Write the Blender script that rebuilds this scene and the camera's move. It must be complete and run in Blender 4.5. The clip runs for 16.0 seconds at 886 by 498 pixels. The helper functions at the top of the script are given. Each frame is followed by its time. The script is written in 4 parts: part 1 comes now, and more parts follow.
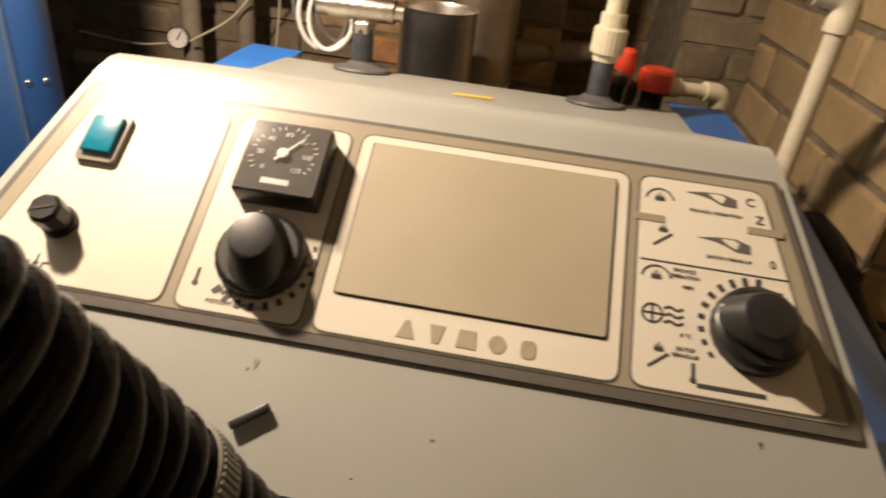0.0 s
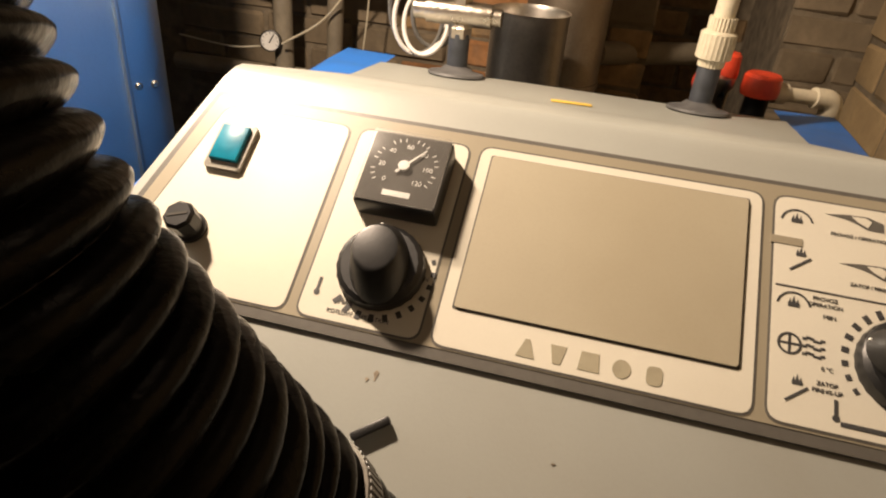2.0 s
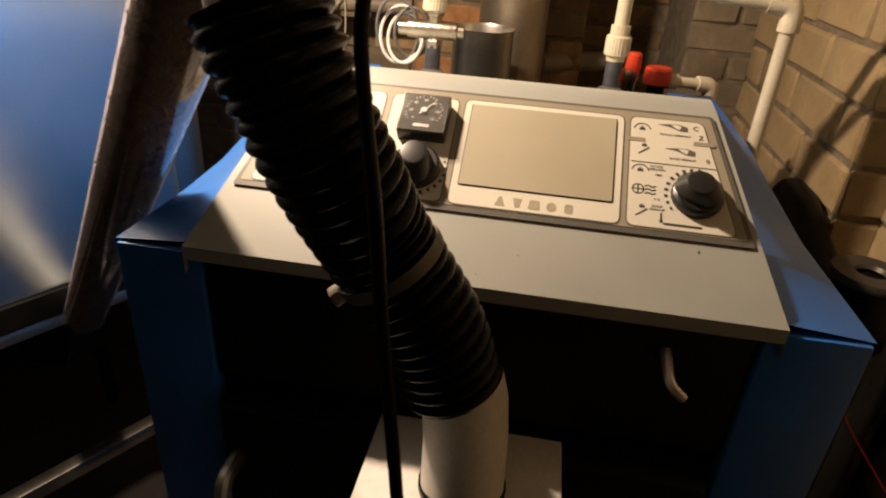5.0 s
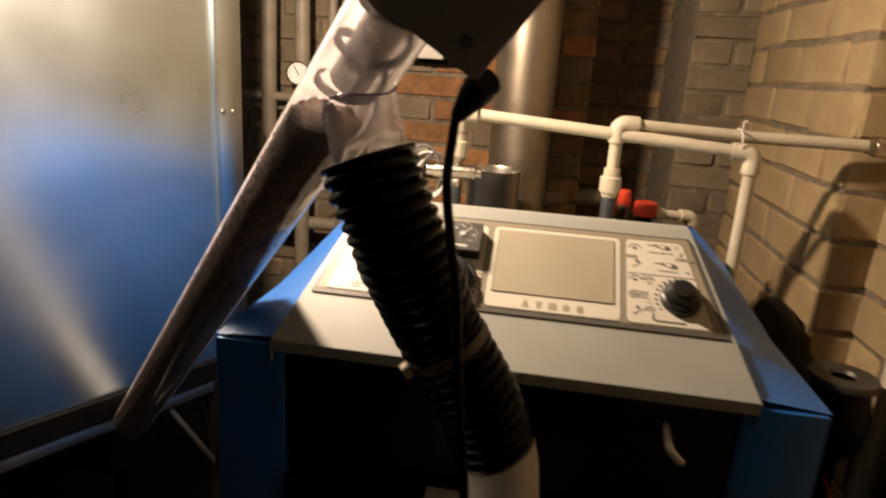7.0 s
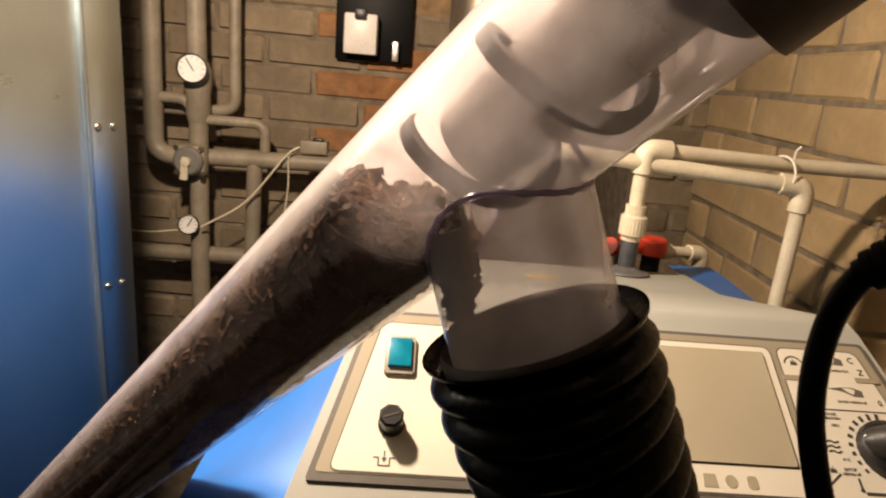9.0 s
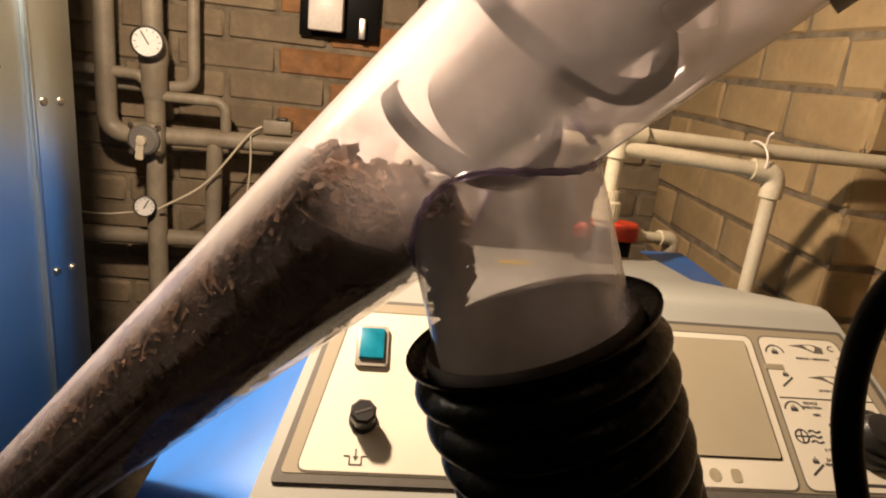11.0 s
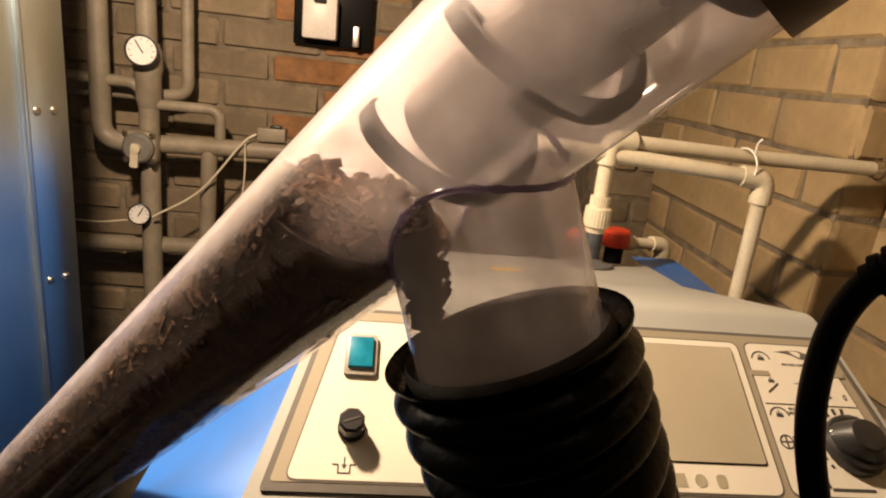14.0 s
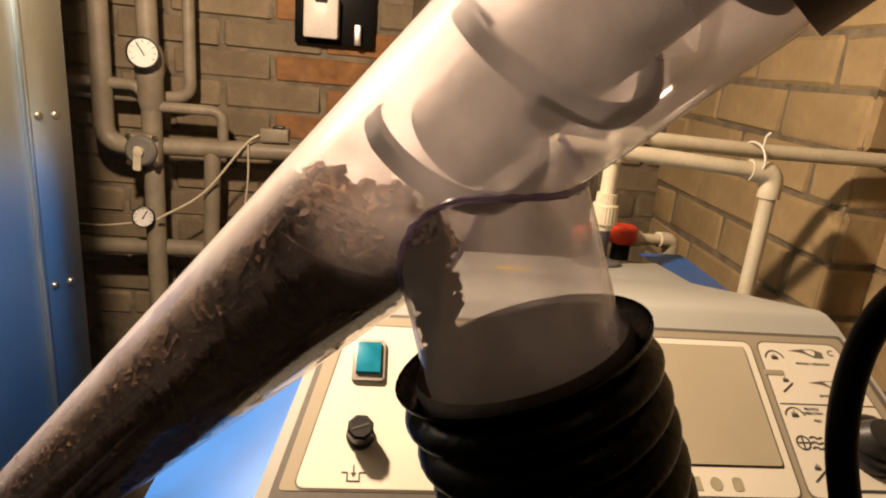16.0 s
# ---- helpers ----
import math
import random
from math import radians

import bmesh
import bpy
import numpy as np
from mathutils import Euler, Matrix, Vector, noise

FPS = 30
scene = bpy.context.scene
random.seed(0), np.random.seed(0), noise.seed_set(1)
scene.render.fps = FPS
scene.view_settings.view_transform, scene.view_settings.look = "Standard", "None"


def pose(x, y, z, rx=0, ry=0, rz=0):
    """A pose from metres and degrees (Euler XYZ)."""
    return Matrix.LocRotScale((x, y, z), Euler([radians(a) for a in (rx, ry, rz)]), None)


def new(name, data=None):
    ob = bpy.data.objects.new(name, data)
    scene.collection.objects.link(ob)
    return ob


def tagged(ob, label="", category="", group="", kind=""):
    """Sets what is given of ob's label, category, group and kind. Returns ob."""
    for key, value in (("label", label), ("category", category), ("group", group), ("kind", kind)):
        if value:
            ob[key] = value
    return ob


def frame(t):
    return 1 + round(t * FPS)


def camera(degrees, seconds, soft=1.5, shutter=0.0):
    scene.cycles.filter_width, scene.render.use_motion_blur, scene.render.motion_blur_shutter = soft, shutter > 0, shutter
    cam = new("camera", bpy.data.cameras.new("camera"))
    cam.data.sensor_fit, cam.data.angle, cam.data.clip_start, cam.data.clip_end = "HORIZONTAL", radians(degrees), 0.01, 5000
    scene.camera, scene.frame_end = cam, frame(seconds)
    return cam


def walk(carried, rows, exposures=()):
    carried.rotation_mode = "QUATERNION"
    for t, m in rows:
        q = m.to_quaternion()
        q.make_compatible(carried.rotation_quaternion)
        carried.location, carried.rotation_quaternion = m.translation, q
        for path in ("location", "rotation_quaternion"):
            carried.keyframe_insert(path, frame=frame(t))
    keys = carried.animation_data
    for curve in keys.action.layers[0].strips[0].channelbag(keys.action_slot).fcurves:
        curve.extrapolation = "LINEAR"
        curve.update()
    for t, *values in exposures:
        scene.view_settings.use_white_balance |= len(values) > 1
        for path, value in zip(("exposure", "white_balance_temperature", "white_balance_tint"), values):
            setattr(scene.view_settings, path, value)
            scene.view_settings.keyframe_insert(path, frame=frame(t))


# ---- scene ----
cam = camera(70.19, 16.0, soft=2.0, shutter=0.5)
ROWS = [
    (0, -0.0123, -0.206, 1.4616, 60.48, -6.02, 8.2),
    (0.5, -0.0315, -0.1973, 1.4519, 59.72, -6.6, 13.78),
    (1, -0.0396, -0.1963, 1.4511, 60.27, -7.35, 15.48),
    (1.5, -0.04, -0.1973, 1.4556, 60.91, -6.82, 15.49),
    (2, -0.0426, -0.2033, 1.4645, 59.83, -4.58, 14.39),
    (2.5, -0.0455, -0.2134, 1.4671, 58.53, -5.19, 12.09),
    (3, -0.0405, -0.2438, 1.4699, 58.69, -4.42, 10.6),
    (3.5, -0.0136, -0.2983, 1.4778, 59.65, -4.11, 10.45),
    (3.7, -0.0023, -0.3268, 1.4834, 59.86, -3.99, 10.7),
    (5.8, -0.0343, -0.6322, 1.5096, 67.06, -2.45, 7.37),
    (6, -0.0298, -0.6751, 1.5234, 68.8, -2.41, 6.72),
    (6.5, -0.0033, -0.7144, 1.5384, 72, -3.1, 8.53),
    (7, -0.0462, -0.6521, 1.5226, 74.07, -3.61, 9.43),
    (7.5, -0.1729, -0.4791, 1.5116, 76.05, -4.35, 4.89),
    (8, -0.2347, -0.3854, 1.5203, 73.91, -5.14, 0.2),
    (8.5, -0.227, -0.3591, 1.5241, 73.26, -5.35, 1.25),
    (9, -0.2448, -0.335, 1.5348, 73.98, -4.89, -1.24),
    (9.5, -0.2523, -0.3167, 1.532, 73.12, -5.47, -4.46),
    (12, -0.25, -0.3062, 1.5267, 72.77, -6.18, -4.06),
    (12.5, -0.2499, -0.307, 1.5273, 72.84, -6.21, -4.14),
    (13, -0.2485, -0.3086, 1.5285, 73.08, -6.26, -4.33),
    (13.5, -0.2482, -0.3099, 1.5298, 73.2, -6.28, -4.41),
    (14, -0.245, -0.3112, 1.532, 73.31, -5.84, -4.58),
    (14.5, -0.2461, -0.3094, 1.5328, 73.26, -5.5, -4.63),
    (15, -0.2462, -0.3077, 1.5331, 73.21, -5.08, -4.48),
    (15.5, -0.247, -0.304, 1.5331, 73.05, -4.89, -4.41),
    (16, -0.2465, -0.3026, 1.5341, 72.98, -4.91, -4.44),
]
WHITE = [(0, 0, 6500, 11), (3.7, 0, 6600, 12), (6.3, 0, 7000, 14), (8.0, 0, 6500, 12), (9.5, 0, 6700, 13), (12, 0, 7100, 14), (16, 0, 7350, 15)]
walk(cam, [(t, pose(x, y, z, rx, ry, rz)) for t, x, y, z, rx, ry, rz in ROWS], WHITE)

# ---- light: one warm bulb above the hopper, faint light of the cellar behind it ----
world = bpy.data.worlds.new("cellar_air")
world.use_nodes = True
world.node_tree.nodes["Background"].inputs[0].default_value = (1.0, 0.8, 0.6, 1)
world.node_tree.nodes["Background"].inputs[1].default_value = 0.001
scene.world = world
bulb = bpy.data.lights.new("bulb", "POINT")
bulb.energy, bulb.color, bulb.shadow_soft_size = 71.0, (1.0, 0.775, 0.575), 0.028
new("bulb", bulb).location = (-0.555, 0.245, 1.91)
scene.view_settings.exposure = 0.0


# ---- materials ----
def mat(name, col, rough=0.5, metal=0.0, var=0.12, scale=14.0, bump=0.15, fine=160.0, stain=None, amount=0.0, each=0.0, spec=0.5, coat=0.0, speck=1.0):
    """A plain surface: colour that varies at two scales, stains of another colour, fine relief, and a shift per piece."""
    m = bpy.data.materials.new(name)
    m.use_nodes = True
    nt = m.node_tree
    bs = nt.nodes["Principled BSDF"]
    tc = nt.nodes.new("ShaderNodeTexCoord")

    def noisy(sc, detail):
        n = nt.nodes.new("ShaderNodeTexNoise")
        n.inputs["Scale"].default_value, n.inputs["Detail"].default_value = sc, detail
        nt.links.new(tc.outputs["Object"], n.inputs["Vector"])
        return n

    def blend(fac, a, b):
        x = nt.nodes.new("ShaderNodeMix")
        x.data_type = "RGBA"
        for sock, v in ((x.inputs[0], fac), (x.inputs[6], a), (x.inputs[7], b)):
            if hasattr(v, "is_linked"):
                nt.links.new(v, sock)
            else:
                sock.default_value = v
        return x.outputs[2]

    def ramp(src, lo, hi):
        r = nt.nodes.new("ShaderNodeMapRange")
        r.inputs[1].default_value, r.inputs[2].default_value = lo, hi
        nt.links.new(src, r.inputs[0])
        return r.outputs[0]

    n1, n2 = noisy(scale, 6), noisy(fine, 4)
    dark = tuple(c * (1 - var * 1.6) for c in col) + (1,)
    lite = tuple(min(1, c * (1 + var)) for c in col) + (1,)
    base = blend(ramp(n1.outputs["Fac"], 0.3, 0.7), dark, lite)
    base = blend(ramp(n2.outputs["Fac"], 0.45, 0.45 + 0.85 / speck), base, tuple(c * 0.6 for c in col) + (1,))
    if stain:
        n3 = noisy(scale * 0.6 + 2, 8)
        n3.inputs["Distortion"].default_value = 0.6
        f = nt.nodes.new("ShaderNodeMath")
        f.operation = "MULTIPLY"
        f.inputs[1].default_value = amount
        nt.links.new(ramp(n3.outputs["Fac"], 0.5, 0.68), f.inputs[0])
        base = blend(f.outputs[0], base, (*stain, 1))
    if each:
        oi = nt.nodes.new("ShaderNodeObjectInfo")
        hs = nt.nodes.new("ShaderNodeHueSaturation")
        nt.links.new(base, hs.inputs["Color"])
        rv = nt.nodes.new("ShaderNodeMapRange")
        rv.inputs[3].default_value, rv.inputs[4].default_value = 1 - each, 1 + each
        nt.links.new(oi.outputs["Random"], rv.inputs[0])
        nt.links.new(rv.outputs[0], hs.inputs["Value"])
        base = hs.outputs[0]
    nt.links.new(base, bs.inputs["Base Color"])
    rr = nt.nodes.new("ShaderNodeMapRange")
    rr.inputs[3].default_value, rr.inputs[4].default_value = max(0.03, rough - 0.08), min(1, rough + 0.1)
    nt.links.new(n1.outputs["Fac"], rr.inputs[0])
    nt.links.new(rr.outputs[0], bs.inputs["Roughness"])
    bs.inputs["Metallic"].default_value = metal
    bs.inputs["Specular IOR Level"].default_value = spec
    bs.inputs["Coat Weight"].default_value = coat
    if bump:
        b = nt.nodes.new("ShaderNodeBump")
        b.inputs["Strength"].default_value, b.inputs["Distance"].default_value = bump, 0.004
        nt.links.new(n2.outputs["Fac"], b.inputs["Height"])
        nt.links.new(b.outputs[0], bs.inputs["Normal"])
    return m


def clear(name, milk, tint, gloss_rough, density, skin=0.03, hazed=None):
    """Thin clear plastic: mostly see-through, a little milky, with a gloss that grows towards the rim."""
    m = bpy.data.materials.new(name)
    m.use_nodes = True
    nt = m.node_tree
    nt.nodes.clear()
    out = nt.nodes.new("ShaderNodeOutputMaterial")
    tr = nt.nodes.new("ShaderNodeBsdfTransparent")
    tr.inputs[0].default_value = (*tint, 1)
    df, tl = nt.nodes.new("ShaderNodeBsdfDiffuse"), nt.nodes.new("ShaderNodeBsdfTranslucent")
    for n in (df, tl):
        n.inputs[0].default_value = (*milk, 1)
    gl = nt.nodes.new("ShaderNodeBsdfGlossy")
    gl.inputs["Roughness"].default_value = gloss_rough
    lw, pw, fr = nt.nodes.new("ShaderNodeLayerWeight"), nt.nodes.new("ShaderNodeMath"), nt.nodes.new("ShaderNodeMath")
    lw.inputs[0].default_value = 0.5
    pw.operation, pw.inputs[1].default_value = "POWER", 4.0
    fr.operation, fr.inputs[1].default_value, fr.inputs[2].default_value = "MULTIPLY_ADD", 0.75, skin
    nt.links.new(lw.outputs["Facing"], pw.inputs[0])
    nt.links.new(pw.outputs[0], fr.inputs[0])
    tc, ns = nt.nodes.new("ShaderNodeTexCoord"), nt.nodes.new("ShaderNodeTexNoise")
    ns.inputs["Scale"].default_value, ns.inputs["Detail"].default_value = 22, 6
    nt.links.new(tc.outputs["Object"], ns.inputs["Vector"])
    mr = nt.nodes.new("ShaderNodeMapRange")
    mr.inputs[1].default_value, mr.inputs[2].default_value = 0.3, 0.75
    mr.inputs[3].default_value, mr.inputs[4].default_value = density * 0.6, density * 1.5
    nt.links.new(ns.outputs["Fac"], mr.inputs[0])
    half, body, top = (nt.nodes.new("ShaderNodeMixShader") for _ in range(3))
    nt.links.new(df.outputs[0], half.inputs[1])
    nt.links.new(tl.outputs[0], half.inputs[2])
    half.inputs[0].default_value = 0.5
    haze = mr.outputs[0]
    if hazed:
        # films of wood dust and painted-in glow, each thinning out along a direction between two distances from a
        # point; the thicker one counts
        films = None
        for point, way, near, far, least, most in hazed:
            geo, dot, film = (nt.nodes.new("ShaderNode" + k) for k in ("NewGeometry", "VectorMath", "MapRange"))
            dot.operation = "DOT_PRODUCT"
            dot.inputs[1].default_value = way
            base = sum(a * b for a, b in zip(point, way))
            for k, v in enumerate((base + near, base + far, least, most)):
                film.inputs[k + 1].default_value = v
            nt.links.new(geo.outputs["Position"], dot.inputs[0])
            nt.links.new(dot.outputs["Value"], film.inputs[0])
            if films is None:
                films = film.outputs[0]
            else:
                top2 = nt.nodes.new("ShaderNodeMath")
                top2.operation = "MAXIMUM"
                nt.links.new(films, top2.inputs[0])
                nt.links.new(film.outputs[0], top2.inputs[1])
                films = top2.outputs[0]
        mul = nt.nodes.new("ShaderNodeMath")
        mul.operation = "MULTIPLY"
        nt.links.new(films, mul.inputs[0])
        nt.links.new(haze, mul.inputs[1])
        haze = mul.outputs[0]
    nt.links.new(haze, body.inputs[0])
    nt.links.new(tr.outputs[0], body.inputs[1])
    nt.links.new(half.outputs[0], body.inputs[2])
    nt.links.new(fr.outputs[0], top.inputs[0])
    nt.links.new(body.outputs[0], top.inputs[1])
    nt.links.new(gl.outputs[0], top.inputs[2])
    nt.links.new(top.outputs[0], out.inputs[0])
    return m


M_HOOD = mat("grey_beige_paint", (0.335, 0.345, 0.315), 0.42, var=0.05, scale=6, bump=0.02, fine=500, stain=(0.25, 0.22, 0.165), amount=0.16, speck=0.15)
M_BLUE = mat("blue_paint", (0.018, 0.145, 0.52), 0.38, var=0.10, scale=9, bump=0.03, speck=0.3, fine=400, stain=(0.05, 0.07, 0.12), amount=0.35)
M_BLACK = mat("black_sheet", (0.004, 0.0037, 0.0034), 0.5, var=0.3, scale=12, bump=0.1, spec=0.2)
M_TAUPE = mat("taupe_foil", (0.31, 0.275, 0.20), 0.4, var=0.05, scale=8, bump=0.01, fine=700, speck=0.2)
M_TAUPE_DARK = mat("dark_taupe_foil", (0.115, 0.108, 0.095), 0.4, var=0.05, scale=8, bump=0.03)
M_WHITE = mat("cream_foil", (0.68, 0.65, 0.55), 0.38, var=0.03, scale=8, bump=0.01, fine=700, stain=(0.45, 0.38, 0.25), amount=0.12, speck=0.15)
M_BLANK = mat("tan_plastic", (0.40, 0.36, 0.265), 0.45, var=0.05, scale=7, bump=0.015, fine=600, stain=(0.29, 0.24, 0.15), amount=0.25, speck=0.2)
M_PRINT = mat("dark_print", (0.05, 0.05, 0.05), 0.6, var=0.1, bump=0)
M_LOGO = mat("tan_print", (0.36, 0.325, 0.23), 0.5, var=0.05, bump=0)
M_KNOB = mat("black_plastic", (0.016, 0.016, 0.016), 0.38, var=0.25, scale=40, bump=0.02, fine=500, stain=(0.05, 0.046, 0.04), amount=0.3)
M_DIAL = mat("dial_face", (0.085, 0.08, 0.072), 0.6, var=0.2, bump=0, spec=0.1)
M_MARK = mat("white_marks", (0.75, 0.75, 0.72), 0.5, var=0.05, bump=0)
M_TEAL = mat("teal_lens", (0.0, 0.20, 0.31), 0.32, var=0.2, scale=60, bump=0.03, spec=0.2)
M_FRAME = mat("grey_plastic", (0.16, 0.155, 0.14), 0.4, var=0.1, bump=0.05)
M_SWITCH = mat("pale_grey_plastic", (0.32, 0.30, 0.26), 0.4, var=0.08, bump=0.05)
M_RUBBER = mat("black_rubber", (0.003, 0.0027, 0.0024), 0.27, var=0.35, scale=30, bump=0.12, fine=260, stain=(0.014, 0.012, 0.010), amount=0.3, spec=0.15)
M_GROMMET = mat("grey_rubber", (0.10, 0.10, 0.10), 0.55, var=0.2, scale=40, bump=0.1)
M_CABLE = mat("black_cable", (0.004, 0.004, 0.004), 0.45, var=0.2, bump=0.03, spec=0.12)
M_PPR = mat("cream_plastic_pipe", (0.60, 0.55, 0.42), 0.42, var=0.07, scale=20, bump=0.06, stain=(0.38, 0.33, 0.24), amount=0.2)
M_WPIPE = mat("white_plastic_pipe", (0.72, 0.69, 0.64), 0.4, var=0.06, scale=14, bump=0.05, stain=(0.45, 0.42, 0.38), amount=0.25)
M_STUB = mat("grey_blue_steel", (0.09, 0.10, 0.12), 0.45, 0.5, var=0.25, scale=40)
M_BRASS = mat("nickel_brass", (0.55, 0.50, 0.42), 0.28, 1.0, var=0.15, scale=40)
M_RED = mat("red_plastic", (0.62, 0.055, 0.02), 0.38, var=0.12, scale=30, bump=0.05)
M_STEEL = mat("stainless_sheet", (0.66, 0.63, 0.58), 0.34, 1.0, var=0.08, scale=12, bump=0.05, stain=(0.28, 0.24, 0.19), amount=0.3)
M_FLUE = mat("dull_flue_steel", (0.42, 0.36, 0.28), 0.40, 0.9, var=0.12, scale=8, bump=0.08, stain=(0.22, 0.16, 0.1), amount=0.4)
M_HOPPER = mat("galvanised_sheet", (0.66, 0.76, 0.80), 0.30, 1.0, var=0.05, scale=5, bump=0.02, fine=300, speck=0.3)
M_BOX = mat("grey_sheet", (0.36, 0.33, 0.29), 0.45, var=0.06, scale=10, bump=0.05)
M_SLEEVE = mat("brown_sleeve", (0.16, 0.11, 0.085), 0.5, var=0.1, scale=14, bump=0.05)
M_CLAMP = mat("dull_clamp_steel", (0.11, 0.10, 0.085), 0.5, 0.7, var=0.15, scale=30, bump=0.05)
M_GREYPIPE = mat("grey_pipe_paint", (0.25, 0.22, 0.165), 0.5, var=0.14, scale=16, bump=0.2, fine=90, stain=(0.2, 0.16, 0.11), amount=0.4)
M_PELLET = mat("wood_pellets", (0.155, 0.080, 0.038), 0.7, var=0.3, scale=80, bump=0.4, fine=500)
M_AUGER = mat("auger_steel", (0.06, 0.055, 0.05), 0.4, 0.3, var=0.2, scale=30)
M_ROD = mat("dusty_steel", (0.76, 0.72, 0.67), 0.24, 0.0, var=0.1, scale=30)
M_BRICK = mat("yellow_brick", (0.30, 0.20, 0.10), 0.9, var=0.3, scale=22, bump=0.7, fine=70, stain=(0.14, 0.11, 0.08), amount=0.7, each=0.3)
M_ORANGE = mat("orange_brick", (0.36, 0.175, 0.07), 0.9, var=0.3, scale=22, bump=0.7, fine=70, stain=(0.2, 0.13, 0.08), amount=0.6, each=0.25)
M_GREYBRICK = mat("painted_brick", (0.22, 0.175, 0.115), 0.9, var=0.2, scale=12, bump=0.5, fine=70, stain=(0.12, 0.095, 0.065), amount=0.5, each=0.15)
M_SILICATE = mat("silicate_brick", (0.39, 0.285, 0.15), 0.85, var=0.14, scale=9, bump=0.45, fine=60, stain=(0.22, 0.175, 0.11), amount=0.5, each=0.10)
M_MORTAR = mat("mortar", (0.20, 0.165, 0.115), 0.95, var=0.25, scale=30, bump=0.8, fine=120)
# floor, unseen ceiling and plain walls are near-black to hold down bounced light
M_FLOOR = mat("concrete", (0.032, 0.028, 0.024), 0.9, var=0.25, scale=6, bump=0.4, stain=(0.06, 0.05, 0.04), amount=0.5)
M_CEIL = mat("near_black_plaster", (0.03, 0.026, 0.022), 0.9, var=0.12, scale=5, bump=0.3)
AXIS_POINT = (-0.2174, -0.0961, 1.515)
# the bulb's white glow is painted in as thicker haze on top and back
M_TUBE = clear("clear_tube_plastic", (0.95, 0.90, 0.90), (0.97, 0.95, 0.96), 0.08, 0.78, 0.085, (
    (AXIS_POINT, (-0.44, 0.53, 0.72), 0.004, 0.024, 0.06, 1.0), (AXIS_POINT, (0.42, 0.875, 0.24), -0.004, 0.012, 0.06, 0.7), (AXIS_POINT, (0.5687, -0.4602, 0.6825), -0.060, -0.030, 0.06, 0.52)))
M_SPOUT = clear("clear_spout_plastic", (0.95, 0.90, 0.90), (0.97, 0.95, 0.96), 0.12, 0.34, 0.03)
M_LINER = mat("dusty_rubber", (0.065, 0.055, 0.048), 0.8, var=0.35, scale=40, bump=0.2)
M_WELD = clear("glue_seam", (0.30, 0.25, 0.36), (0.8, 0.76, 0.86), 0.2, 0.6)
M_GLASS = clear("dial_window", (0.8, 0.78, 0.74), (0.98, 0.98, 0.98), 0.35, 0.10, 0.0)
M_YELLOW = mat("yellow_sticker", (0.85, 0.58, 0.10), 0.4, var=0.15, bump=0)


# ---- mesh helpers ----
def thing(name, base, label, category, group=""):
    e = new(name)
    e.location = base
    return tagged(e, label, category, group)


def mesh_of(name, bm, material, off=(0, 0, 0), smooth=True):
    me = bpy.data.meshes.new(name)
    bmesh.ops.translate(bm, verts=bm.verts, vec=[-c for c in off])
    bmesh.ops.recalc_face_normals(bm, faces=bm.faces)
    bm.to_mesh(me)
    bm.free()
    me.materials.append(material)
    if smooth:
        me.polygons.foreach_set("use_smooth", [True] * len(me.polygons))
        me.set_sharp_from_angle(angle=radians(35))
    return me


def part(name, bm, material, parent, label="", smooth=True):
    """One mesh, built in world places, as a part under a thing or a part."""
    root, off = parent, Vector((0, 0, 0))
    while root:
        off = off + root.location
        root = root.parent
    ob = new(name, mesh_of(name, bm, material, off, smooth))
    ob.parent = parent
    return tagged(ob, label)


def solo(name, bm, material, label, category, kind="", smooth=True, group=""):
    return tagged(new(name, mesh_of(name, bm, material, (0, 0, 0), smooth)), label, category, group, kind)


def box(bm, c, s, m=None, bevel=0.0, seg=2):
    made = bmesh.ops.create_cube(bm, size=1.0)["verts"]
    bmesh.ops.scale(bm, verts=made, vec=s)
    if bevel:
        edges = list({e for v in made for e in v.link_edges})
        out = bmesh.ops.bevel(bm, geom=edges, offset=bevel, segments=seg, affect="EDGES", profile=0.5)
        made = list({v for f in out["faces"] for v in f.verts} | {v for v in made if v.is_valid})
    bmesh.ops.translate(bm, verts=made, vec=c)
    if m is not None:
        bmesh.ops.transform(bm, verts=made, matrix=m)
    return bm


def prism(bm, outline, low, high, m=None, bevel=0.0):
    """A flat outline of (x, y), raised from low to high."""
    a = [bm.verts.new((x, y, low)) for x, y in outline]
    b = [bm.verts.new((x, y, high)) for x, y in outline]
    n = len(outline)
    bm.faces.new(a[::-1])
    top = bm.faces.new(b)
    for i in range(n):
        bm.faces.new((a[i], a[(i + 1) % n], b[(i + 1) % n], b[i]))
    made = a + b
    if bevel:
        out = bmesh.ops.bevel(bm, geom=list(top.edges), offset=bevel, segments=2, affect="EDGES", profile=0.5)
        made = list({v for f in out["faces"] for v in f.verts} | {v for v in made if v.is_valid})
    if m is not None:
        bmesh.ops.transform(bm, verts=made, matrix=m)
    return bm


def rounded(corners, r, n=4):
    """The outline of a polygon with its corners rounded."""
    out, k = [], len(corners)
    for i in range(k):
        p, a, b = (Vector(corners[j % k]) for j in (i, i - 1, i + 1))
        u, v = (a - p).normalized(), (b - p).normalized()
        for j in range(n + 1):
            t = j / n
            out.append(tuple(p + u * r * (1 - t) ** 2 + v * r * t ** 2))
    return out


